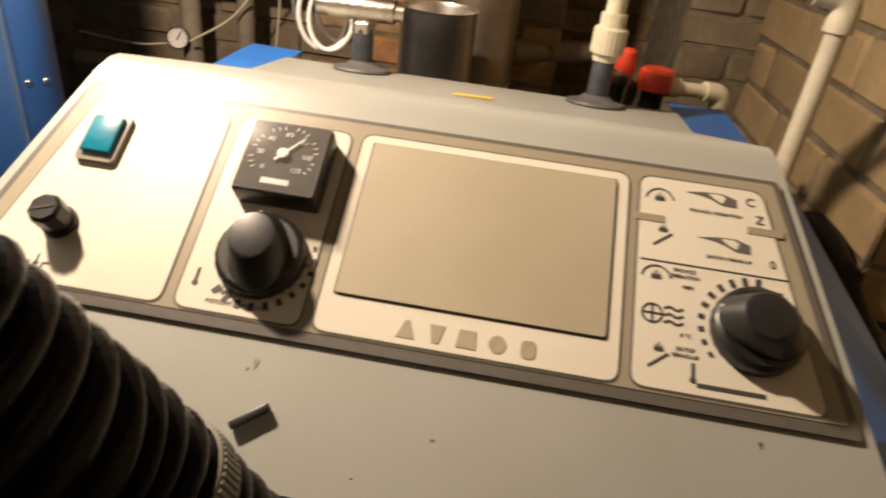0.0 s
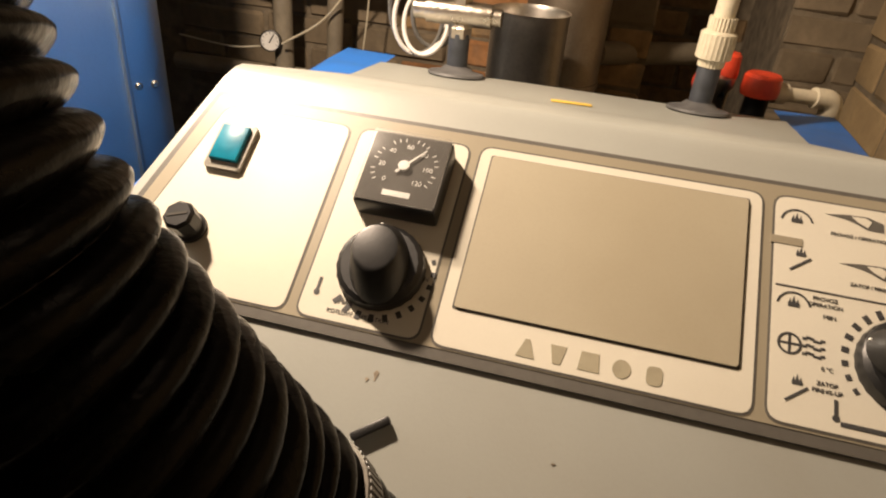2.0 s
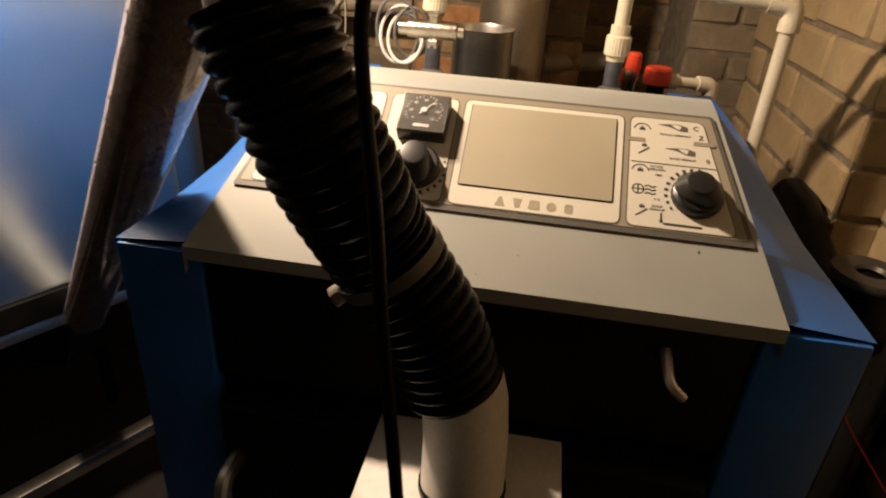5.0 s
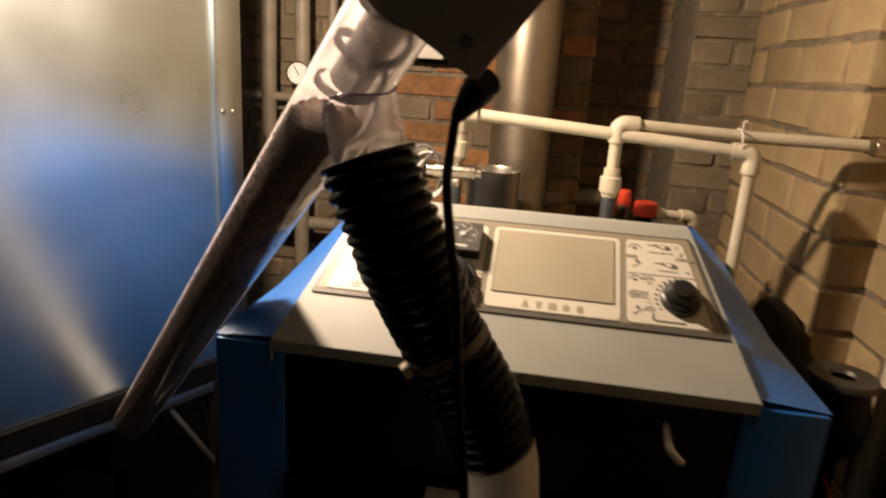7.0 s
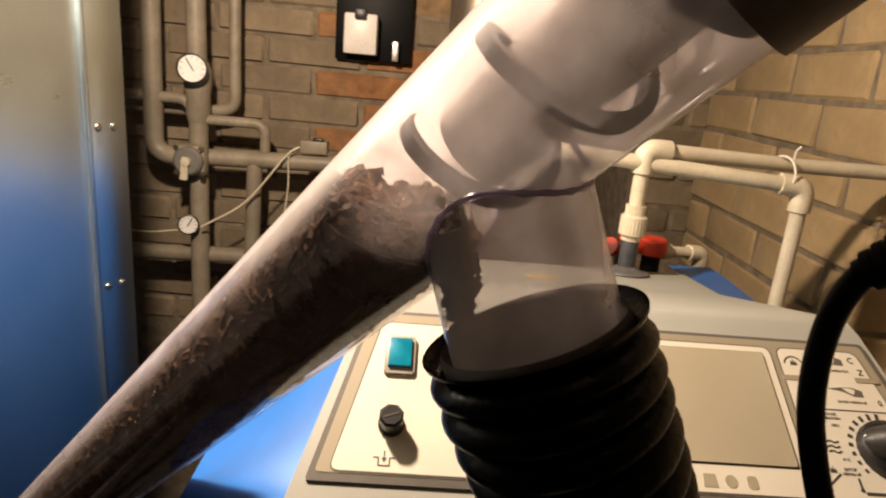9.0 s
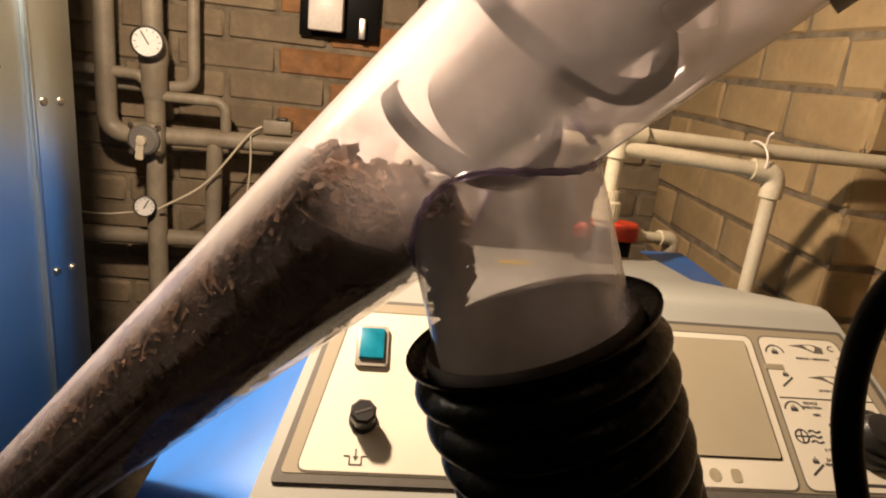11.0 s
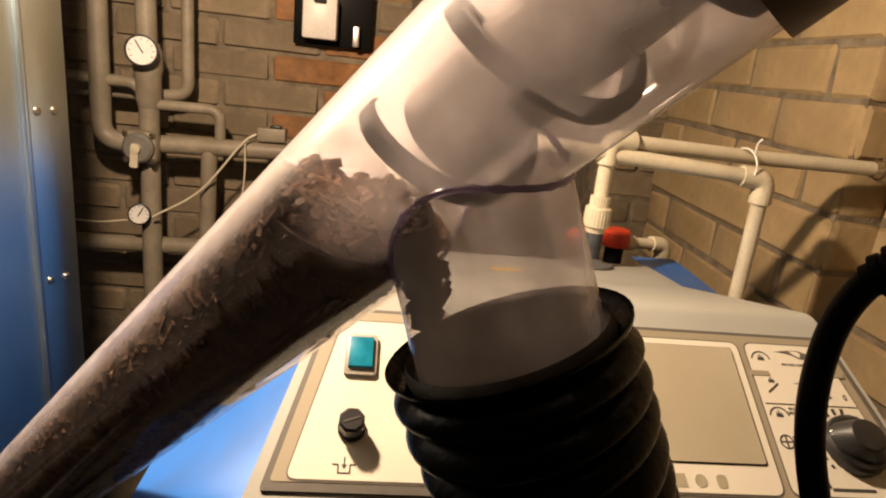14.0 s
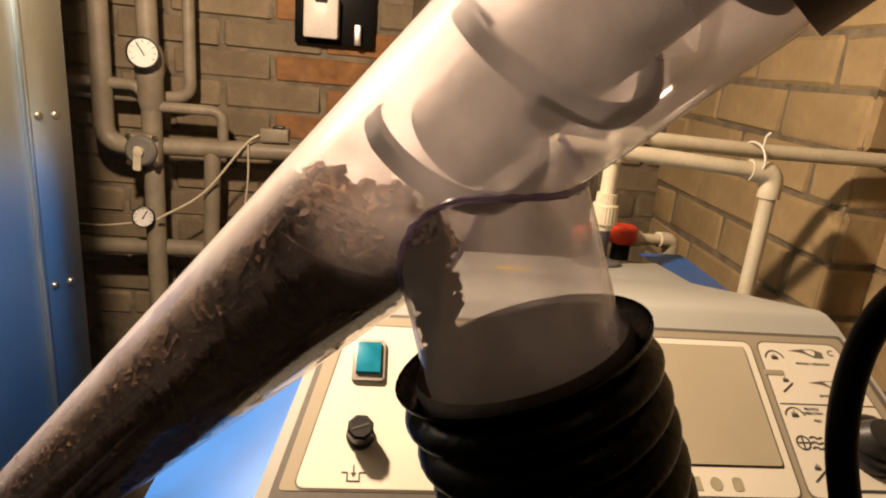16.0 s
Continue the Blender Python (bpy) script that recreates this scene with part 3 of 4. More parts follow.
# fuse holder
FUSE = PM @ pose(-0.1875, 0.0135, 0.003)
fuse = part("fuse_holder", lathe(bmesh.new(), [(0.0, 0), (0.0098, 0), (0.0098, 0.003), (0.0082, 0.004), (0.0082, 0.009), (0.0, 0.009)], FUSE, 24), M_KNOB, boiler, "black screw-in fuse holder")
bm = lathe(bmesh.new(), [(0.0, 0.0085), (0.0094, 0.0085), (0.0094, 0.0165), (0.0076, 0.0185), (0.0, 0.0185)], FUSE @ pose(0, 0, 0, 0, 0, 20), 8)
part("cap", bm, M_KNOB, fuse, "ribbed black fuse cap")
part("slot", box(bmesh.new(), (0, 0, 0.0185), (0.012, 0.0016, 0.0008), FUSE @ pose(0, 0, 0, 0, 0, 20)), M_DIAL, fuse)

# capillary thermometer
TH = PM @ pose(-0.0705, 0.0685, 0.0010)
therm = part("thermometer", box(bmesh.new(), (0, 0, 0.0080), (0.0480, 0.0480, 0.018), TH, 0.002), M_KNOB, boiler, "square black boiler thermometer")
part("dial", box(bmesh.new(), (0, 0, 0.0176), (0.0450, 0.0450, 0.0010), TH), M_DIAL, therm)
for i, s in enumerate(("0", "20", "40", "60", "80", "100", "120")):
    a = radians(225 - i * 45)
    lettering("print", s, 0.0042, TH @ pose(0.0135 * math.cos(a), 0.0015 + 0.0135 * math.sin(a), 0.0184), M_MARK, therm)
bm = bmesh.new()
for i in range(25):
    a = 225 - i * 11.25
    box(bm, (0.0182, 0, 0.0183), (0.0025 if i % 4 else 0.0, 0.0005, 0.0002), TH @ pose(0, 0.0015, 0, 0, 0, a))
part("ticks", bm, M_MARK, therm, "", False)
part("maker_bar", box(bmesh.new(), (0, -0.0165, 0.0183), (0.016, 0.0035, 0.0003), TH), M_MARK, therm)
bm = prism(bmesh.new(), [(-0.006, -0.0008), (0.016, -0.0003), (0.016, 0.0003), (-0.006, 0.0008)], 0.0192, 0.0196, TH @ pose(0, 0.0015, 0, 0, 0, 50))
lathe(bm, [(0.0, 0.0190), (0.0032, 0.0190), (0.0032, 0.0205), (0.0, 0.0208)], TH @ pose(0, 0.0015, 0), 16)
part("needle", bm, M_MARK, therm, "white needle")
part("window", box(bmesh.new(), (0, 0, 0.0198), (0.0470, 0.0470, 0.0046), TH, 0.0020), M_GLASS, therm, "raised clear cover")


def knob(u, v, r, turn, ticks):
    m = PM @ pose(u, v, 0.003, 0, 0, turn)
    k = part("control_knob", lathe(bmesh.new(), [(0.0, 0), (r, 0), (r, 0.004), (r * 0.97, 0.007), (r * 0.86, 0.009), (0.0, 0.009)], m, 48, 1, 0.0004), M_KNOB, boiler, "black thermostat knob")
    bm, rings = bmesh.new(), []
    for rx, ry, dy, h in ((0.66, 0.96, 0.0, 0.0085), (0.63, 0.90, 0.01, 0.0115), (0.57, 0.72, 0.05, 0.0175), (0.52, 0.58, 0.08, 0.0220), (0.49, 0.54, 0.09, 0.0232), (0.42, 0.47, 0.09, 0.0237)):
        rings.append([bm.verts.new(m @ Vector((r * rx * math.cos(a), r * (dy + ry * math.sin(a)), h))) for a in (2 * math.pi * j / 40 for j in range(40))])
    for a, b in zip(rings, rings[1:]):
        for j in range(40):
            bm.faces.new((a[j], a[(j + 1) % 40], b[(j + 1) % 40], b[j]))
    bm.faces.new(rings[-1])
    part("grip", bm, M_KNOB, k, "tapered finger grip")
    part("index", box(bmesh.new(), (0, r * 0.78, 0.0095), (0.0012, r * 0.34, 0.003), m), M_MARK, k)
    for i in range(ticks[2]):
        a = ticks[0] + (ticks[1] - ticks[0]) * i / (ticks[2] - 1)
        part("scale_tick", box(bmesh.new(), (r + 0.0042, 0, 0.0034), (0.0022 + 0.0035 * i / ticks[2], 0.0028, 0.0003), PM @ pose(u, v, 0, 0, 0, a)), M_PRINT, plate, "", False)


knob(-0.0695, 0.0128, 0.0248, 12, (20, -130, 11))
knob(0.1960, 0.0170, 0.0240, 70, (215, 85, 10))
part("slot_tab", box(bmesh.new(), (-0.050, -0.0710, 0.0035), (0.021, 0.0042, 0.004), PM @ Matrix.Translation((-0.05, -0.071, 0)) @ pose(0, 0, 0, 0, 0, 38) @ Matrix.Translation((0.05, 0.071, 0)), 0.001), M_KNOB, boiler, "dark metal tab")

# marks on the hood
for u, v, w, h in ((-0.0560, -0.0445, 0.0016, 0.0050), (-0.0600, -0.0475, 0.0012, 0.0020), (0.040, -0.0660, 0.0014, 0.0010), (0.198, -0.0400, 0.0012, 0.0030), (0.005, -0.090, 0.0010, 0.0008)):
    part("paint_chip", prism(bmesh.new(), [(u + w * math.cos(a) * (0.7 + 0.5 * math.sin(3 * a)), v + h * math.sin(a) * 0.6) for a in (2 * math.pi * k / 9 for k in range(9))], 0.0001, 0.0004, PM), M_FLUE, boiler, "", False)
part("sticker", box(bmesh.new(), (0, 0, 0), (0.046, 0.016, 0.0006), pose(-0.060, 0.520, 1.2600, -8.0, 0, 4)), M_YELLOW, boiler, "worn yellow sticker", False)


# ---- the feeder: clear tube, spiral, drive box, spout and hose ----
TA, TD = Vector((-0.2174, -0.0961, 1.515)), Vector((0.8333, -0.6743, 1.0)).normalized()
TR, WALL = 0.0363, 0.0022


def on_tube(s):
    return TA + TD * s


feeder = thing("pellet_feeder", on_tube(-1.09), "clear plastic pellet feed tube with steel spiral and grey drive box", "feeder")


def skin_pipe(bm, pts, r, wall, n=48):
    """A clear pipe: one skin for its wall, turned inwards at the two rims to the wall's thickness."""
    pts = [Vector(p) for p in pts]
    a, b = (pts[1] - pts[0]).normalized(), (pts[-1] - pts[-2]).normalized()
    full = [pts[0] + a * 0.006, pts[0] + a * 0.0005, pts[0], *pts[1:-1], pts[-1], pts[-1] - b * 0.0005, pts[-1] - b * 0.006]
    rings = []
    frame_p = aim((0, 0, 0), b)
    rs = [r - wall, r - wall * 0.8, r] + [r] * (len(pts) - 2) + [r, r - wall * 0.8, r - wall]
    for p, q in zip(full, rs):
        rings.append([bm.verts.new(p + frame_p @ Vector((q * math.cos(w), q * math.sin(w), 0))) for w in (2 * math.pi * k / n for k in range(n))])
    for u, v in zip(rings, rings[1:]):
        for k in range(n):
            bm.faces.new((u[k], u[(k + 1) % n], v[(k + 1) % n], v[k]))
    return bm


def pipe_wall(bm, pts, r, wall, n=40):
    """A hollow pipe: outer and inner skin, closed at the rims."""
    k = len(bm.verts)
    sweep(bm, pts, r, n, False)
    bm.verts.ensure_lookup_table()
    first = bm.verts[k:k + n]
    last = bm.verts[len(bm.verts) - n:]
    k2 = len(bm.verts)
    sweep(bm, pts, r - wall, n, False)
    bm.verts.ensure_lookup_table()
    first2, last2 = bm.verts[k2:k2 + n], bm.verts[len(bm.verts) - n:]
    for a, b in ((first, first2), (last, last2)):
        for i in range(n):
            bm.faces.new((a[i], a[(i + 1) % n], b[(i + 1) % n], b[i]))
    return bm


SPOUT_TOP, SPOUT_END, SR = Vector((-0.2125, -0.0940, 1.4903)), Vector((-0.1945, -0.1109, 1.4342)), 0.0345
spout_axis = (SPOUT_END - SPOUT_TOP).normalized()


def drop_faces(bm, test):
    bmesh.ops.delete(bm, geom=[f for f in bm.faces if test(f.calc_center_median())], context="FACES")
    return bm


def off_line(p, a, d):
    w = p - a
    return (w - d * w.dot(d)).length


def onto(p, a, d, r):
    foot = a + d * (p - a).dot(d)
    return foot + (p - foot).normalized() * r


def true_edge(bm, other, own):
    """Draws the ragged rim of a cut onto the line where the two round walls meet."""
    for v in bm.verts:
        if v.is_boundary and abs(off_line(v.co, other[0], other[1]) - other[2]) < 0.005:
            for _ in range(6):
                v.co = onto(onto(v.co, *other), *own)
    return bm


tube_bm = skin_pipe(bmesh.new(), [on_tube(-1.09 + 0.95 * i / 20) for i in range(20)] + [on_tube(-0.14 + 0.22 * i / 110) for i in range(111)] + [on_tube(0.125)], TR, WALL, 110)
drop_faces(tube_bm, lambda p: off_line(p, SPOUT_TOP, spout_axis) < SR and (p - TA).dot(spout_axis) > 0)
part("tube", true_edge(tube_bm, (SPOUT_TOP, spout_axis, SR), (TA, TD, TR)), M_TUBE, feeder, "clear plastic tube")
spout_bm = skin_pipe(bmesh.new(), [SPOUT_TOP - spout_axis * 0.040 + spout_axis * 0.115 * i / 80 for i in range(81)], SR, WALL, 110)
drop_faces(spout_bm, lambda p: off_line(p, TA, TD) < TR or (p - TA).dot(spout_axis) < 0)
part("spout", true_edge(spout_bm, (TA, TD, TR), (SPOUT_TOP, spout_axis, SR)), M_SPOUT, feeder, "clear plastic spout")
frame_s, weld = aim((0, 0, 0), spout_axis), []
for k in range(61):
    w = frame_s @ Vector((SR * math.cos(2 * math.pi * k / 60), SR * math.sin(2 * math.pi * k / 60), 0))
    h = next((h for h in (0.06 - 0.0004 * q for q in range(200)) if off_line(SPOUT_TOP + w + spout_axis * h, TA, TD) < TR), None)
    if h is not None:
        weld.append(SPOUT_TOP + w + spout_axis * (h + 0.0008))
part("weld_bead", sweep(bmesh.new(), weld, [0.0013 + 0.0004 * math.sin(k * 2.7) for k in range(len(weld))], 8, False), M_WELD, feeder, "glued seam")
frame_t = aim((0, 0, 0), TD)


def flight(s0, s1, r0, r1, pitch, thick, turn):
    """A flat steel strip wound on edge round a rod."""
    bm, rings = bmesh.new(), []
    n = int((s1 - s0) / pitch * 36)
    for i in range(n + 1):
        s = s0 + (s1 - s0) * i / n
        a = turn + 2 * math.pi * (s - s0) / pitch
        u = frame_t @ Vector((math.cos(a), math.sin(a), 0))
        w = min(1.0, i / 6)
        rings.append([bm.verts.new(on_tube(s) + u * r + TD * b * thick) for r, b in ((r0, -0.5), (r0 + (r1 - r0) * w, -0.5), (r0 + (r1 - r0) * w, 0.5), (r0, 0.5))])
    for a, b in zip(rings, rings[1:]):
        for k in range(4):
            bm.faces.new((a[k], a[(k + 1) % 4], b[(k + 1) % 4], b[k]))
    return bm


tip = frame_t.inverted() @ Vector((-0.706, 0.153, 0.691))
part("spiral", flight(-0.0255, 0.12, 0.0250, 0.0300, 0.046, 0.0062, math.atan2(tip.y, tip.x)), M_AUGER, feeder, "dark steel feed spiral")
part("rod", sweep(bmesh.new(), [on_tube(s) for s in (-0.0125, -0.012, -0.010, 0.13)], [0.0170, 0.0182, 0.0187, 0.0187], 32), M_ROD, feeder, "dusty grey spiral core")
rng = random.Random(11)
END = -0.062


def heap(off):
    """How far up the tube the pellets reach at an offset from its axis: lower where the tube's roof is."""
    return END - 0.8 * off.z


bm, rings = bmesh.new(), []
for i in range(301):
    ring = []
    for k in range(40):
        a = 2 * math.pi * k / 40
        off = frame_t @ Vector((math.cos(a), math.sin(a), 0)) * (0.0326 + rng.uniform(-0.0007, 0.0007))
        ring.append(bm.verts.new(on_tube(-1.085 + (heap(off) - 0.006 + 1.085) * i / 300) + off))
    rings.append(ring)
for a, b in zip(rings, rings[1:]):
    for k in range(40):
        bm.faces.new((a[k], a[(k + 1) % 40], b[(k + 1) % 40], b[k]))
bm.faces.new(rings[-1])


def pellet(bm, p, d, length, r=0.0031):
    m = aim(p, d)
    a, b = ([bm.verts.new(m @ Vector((r * math.cos(q), r * math.sin(q), z))) for q in (2 * math.pi * k / 6 for k in range(6))] for z in (-length / 2, length / 2))
    for k in range(6):
        bm.faces.new((a[k], a[(k + 1) % 6], b[(k + 1) % 6], b[k]))
    bm.faces.new(a[::-1])
    bm.faces.new(b)


def loose(rng):
    return Vector((rng.uniform(-1, 1), rng.uniform(-1, 1), rng.uniform(-1, 1))).normalized()


for i in range(3600):
    s, a = -1.085 + 1.010 * rng.random() ** 0.6, rng.uniform(0, 2 * math.pi)
    n = frame_t @ Vector((math.cos(a), math.sin(a), 0))
    d = loose(rng)
    d = (d - n * d.dot(n) * 0.9).normalized()
    pellet(bm, on_tube(s) + n * 0.0312, d, rng.uniform(0.006, 0.012), 0.0022)
for i in range(1300):
    a, q = rng.uniform(0, 2 * math.pi), 0.030 * math.sqrt(rng.random())
    off = frame_t @ Vector((q * math.cos(a), q * math.sin(a), 0))
    pellet(bm, on_tube(heap(off) + 0.004 * math.sin(5 * a) * q / 0.03 + rng.uniform(-0.010, 0.002)) + off, loose(rng), rng.uniform(0.004, 0.008), 0.0022)
pellets = solo("wood_pellets", bm, M_PELLET, "brown wood pellets filling the clear feed tube", "pellets", "stuff")
bm = bmesh.new()
for i in range(420):
    w = rng.uniform(-0.85, 0.45)
    side = Vector((-math.cos(w), math.sin(w), 0))
    h = rng.random() ** 1.3 * (0.048 - 0.030 * abs(w + 0.2))
    pellet(bm, SPOUT_TOP + spout_axis * (0.004 + h) + (side - spout_axis * side.dot(spout_axis)).normalized() * rng.uniform(0.0265, 0.0300), loose(rng), rng.uniform(0.002, 0.007), rng.uniform(0.0010, 0.0022))
solo("spilled_pellets", bm, M_PELLET, "a few wood pellets and dust caught in the clear spout", "pellets", "stuff")

# drive box at the tube's upper end
E2 = Vector((-0.116, -0.866, -0.486)).normalized()
E1 = TD.cross(E2).normalized()
BOX = Matrix((E1, E2, TD)).transposed().to_4x4()
BOX.translation = on_tube(0.114)
part("drive_box", box(bmesh.new(), (0.0, 0.004, 0.21), (0.154, 0.142, 0.42), BOX, 0.003), M_BOX, feeder, "grey sheet metal drive box")
part("sleeve", lathe(bmesh.new(), [(TR - 0.0005, -0.026), (TR + 0.0032, -0.026), (TR + 0.0032, 0.004), (TR - 0.0005, 0.004)], BOX, 48), M_SLEEVE, feeder, "dull brown-grey sleeve")
for u in (0.055, -0.055):
    part("screw", lathe(bmesh.new(), [(0.0045, 0), (0.0045, 0.002), (0.002, 0.0025), (0, 0.0018)], BOX @ pose(u, 0.075, 0.022, -90, 0, 0), 12), M_FRAME, feeder)

# hose
HOSE = smooth_path([(-0.1980, -0.1124, 1.4430), (-0.1880, -0.1153, 1.4190), (-0.1764, -0.1158, 1.3943), (-0.1625, -0.1120, 1.3610), (-0.1450, -0.1000, 1.3180), (-0.1305, -0.0850, 1.2790), (-0.0875, -0.0752, 1.2043), (-0.0640, -0.0706, 1.1430)], 72)
hose = thing("flexible_hose", (-0.056, -0.069, 1.147), "black ribbed flexible hose with a steel clamp", "hose")
run, rad = 0.0, []
for i, p in enumerate(HOSE):
    run += (p - HOSE[i - 1]).length if i else 0
    q = (run / 0.0126 + 0.5) % 1.0
    rad.append(0.0376 + 0.0005 * math.sin(i * 0.031) + 0.0066 * abs(math.sin(math.pi * q)) ** 0.75)
bm = bmesh.new()
sweep(bm, HOSE, rad, 44, False)
ribs = part("ribbed_hose", bm, M_RUBBER, hose, "black ribbed rubber hose")
part("inner_wall", sweep(bmesh.new(), HOSE, [0.0366 + 0.0012 * abs(math.sin(i * 0.13)) for i in range(len(HOSE))], 40, False), M_LINER, ribs, "dusty inside of the hose")
ci = min(range(len(HOSE)), key=lambda i: abs(HOSE[i].z - 1.262))
cd = (HOSE[ci + 2] - HOSE[ci - 2]).normalized()
CL = aim(HOSE[ci], cd)
bm = lathe(bmesh.new(), [(0.0428, -0.0055), (0.0442, -0.0055), (0.0442, 0.0055), (0.0428, 0.0055)], CL, 40)
clamp = part("clamp", bm, M_CLAMP, hose, "steel worm clamp")
bm = bmesh.new()
for k in range(40):
    box(bm, (0.0443, 0, 0), (0.0006, 0.0016, 0.008), CL @ pose(0, 0, 0, 0, 0, k * 4.2 - 60))
part("worm_thread", bm, M_FRAME, clamp, "", False)
part("worm_screw", box(bmesh.new(), (-0.047, 0, 0), (0.010, 0.016, 0.012), CL @ pose(0, 0, 0, 0, 0, 75), 0.002), M_FLUE, clamp)
pipe = thing("drop_pipe", (-0.048, -0.086, 1.042), "white plastic drop pipe below the hose", "pipe")
bm = pipe_wall(bmesh.new(), [(-0.060, -0.0698, 1.152), (-0.054, -0.070, 1.130), (-0.0495, -0.075, 1.09), (-0.048, -0.086, 1.046)], 0.0375, 0.003, 40)
part("pipe", bm, M_WPIPE, pipe)
part("seal", lathe(bmesh.new(), [(0.0355, 0), (0.0395, 0), (0.0395, 0.005), (0.0355, 0.005)], pose(-0.048, -0.086, 1.0425), 40), M_RUBBER, pipe, "black rubber seal")
burner = thing("pellet_burner", (-0.05, -0.17, 0.72), "pellet burner in a white sheet casing on the boiler door", "burner")
part("casing", box(bmesh.new(), (-0.050, -0.142, 0.886), (0.178, 0.215, 0.296), None, 0.006), M_WPIPE, burner, "white sheet casing")
part("top_plate", box(bmesh.new(), (-0.050, -0.130, 1.037), (0.184, 0.244, 0.008), None, 0.002), M_WPIPE, burner, "white sheet lid")
part("inlet", lathe(bmesh.new(), [(0.030, 1.040), (0.0345, 1.040), (0.0345, 1.048), (0.030, 1.048)], pose(-0.048, -0.086, 0), 32), M_RUBBER, burner, "black inlet ring")
part("plug", box(bmesh.new(), (-0.052, -0.152, 1.054), (0.044, 0.050, 0.026), None, 0.004), M_CABLE, burner, "black plug")
part("support", box(bmesh.new(), (-0.05, -0.09, 0.36), (0.12, 0.10, 0.72), None, 0.004), M_BLACK, burner)

# cable from the drive box
GL, relief = Vector((-0.094, -0.187, 1.5145)), Vector((-0.1140, -0.1640, 1.4885))
gdir = (relief - GL).normalized()
cable = thing("power_cable", GL, "black power cable with a moulded strain relief", "cable")
part("cord", sweep(bmesh.new(), smooth_path([GL + gdir * 0.02, relief, (-0.1175, -0.1590, 1.467), (-0.1186, -0.1652, 1.4385), (-0.1116, -0.1808, 1.402), (-0.1, -0.2040, 1.359), (-0.0936, -0.2118, 1.300), (-0.0787, -0.2307, 1.200), (-0.0640, -0.2440, 1.060), (-0.060, -0.250, 0.900)], 10), 0.0040, 12), M_CABLE, cable, "black rubber cord")
prof = [(0.0, -0.004), (0.0125, -0.004), (0.0125, 0.008), (0.0105, 0.010)]
for k in range(7):
    z = 0.012 + k * 0.0041
    r = 0.0115 - k * 0.0009
    prof += [(r, z), (r, z + 0.0024), (r - 0.0015, z + 0.0025), (r - 0.0015, z + 0.0040)]
part("strain_relief", lathe(bmesh.new(), prof + [(0.0045, 0.042), (0.0, 0.042)], aim(GL, gdir), 16), M_CABLE, cable, "ribbed strain relief")

# ---- pellet hopper beside the boiler ----
HA, HB = Vector((-1.16, -0.065)), Vector((-0.757, 0.655))
hd = (HB - HA).normalized()
hn = Vector((hd.y, -hd.x))
hopper = thing("pellet_hopper", (-1.1, 0.6, 0.0), "tall galvanised sheet pellet hopper on a dark stand", "hopper")
body = [tuple(HA), tuple(HB), tuple(HB - hn * 0.62), tuple(HA - hn * 0.62)]
part("body", prism(bmesh.new(), body, 0.822, 2.05), M_HOPPER, hopper, "smooth galvanised sheet", False)
c = HB + hd * 0.031 + hn * 0.004
ZA = math.degrees(math.atan2(hd.y, hd.x))
part("flange", box(bmesh.new(), (0, 0, 0), (0.062, 0.010, 1.228), pose(c.x - hd.x * 0.004, c.y - hd.y * 0.004, 1.436, 0, 0, ZA), 0.0015), M_HOPPER, hopper, "folded sheet corner strip")
part("seam", box(bmesh.new(), (0, 0, 0), (0.006, 0.012, 1.228), pose(HB.x - hd.x * 0.004 + hn.x * 0.004, HB.y - hd.y * 0.004 + hn.y * 0.004, 1.436, 0, 0, ZA), 0.002), M_HOPPER, hopper)
for z in (1.662, 1.402, 1.142, 0.882):
    for k in (0.010, 0.036):
        q = HB + hd * k + hn * 0.0085
        part("screw", lathe(bmesh.new(), [(0.0065, 0), (0.0065, 0.001), (0.0045, 0.004), (0.0, 0.0045)], aim((q.x, q.y, z), (hn.x, hn.y, 0)), 12), M_BRASS, hopper)
part("base_rim", prism(bmesh.new(), [tuple(HA + hn * 0.012), tuple(HB + hn * 0.012), tuple(HB - hn * 0.62), tuple(HA - hn * 0.62)], 0.770, 0.820), M_BLACK, hopper, "black base rim", False)
for name, a, b, w, mtl in (("rail", (-0.760, 0.649, 0.385), (-1.12, 0.006, 0.385), 0.034, M_STEEL), ("brace", (-0.829, 0.526, 0.735), (-0.763, 0.643, 0.495), 0.012, M_FLUE), ("rail", (-0.765, 0.645, 0.755), (-1.14, -0.025, 0.755), 0.026, M_STEEL),
                           ("leg", (-1.13, 0.0, 0.0), (-1.13, 0.0, 0.770), 0.03, M_BLACK), ("leg", (-0.775, 0.63, 0.0), (-0.775, 0.63, 0.770), 0.03, M_BLACK), ("leg", (-1.3, 0.95, 0.0), (-1.3, 0.95, 0.770), 0.03, M_BLACK), ("leg", (-1.62, 0.30, 0.0), (-1.62, 0.30, 0.770), 0.03, M_BLACK)):
    d = Vector(b) - Vector(a)
    part(name, box(bmesh.new(), (0, 0, d.length / 2), (w, w, d.length), aim(a, d), 0.003), mtl, hopper)
part("outlet", prism(bmesh.new(), [(-1.02, 0.42), (-0.90, 0.42), (-0.90, 0.60), (-1.02, 0.60)], 0.62, 0.71), M_BLACK, hopper, "black outlet box", False)

# ---- pipes on the boiler ----
HOODTOP = lambda y: hood_edge(y)[1]


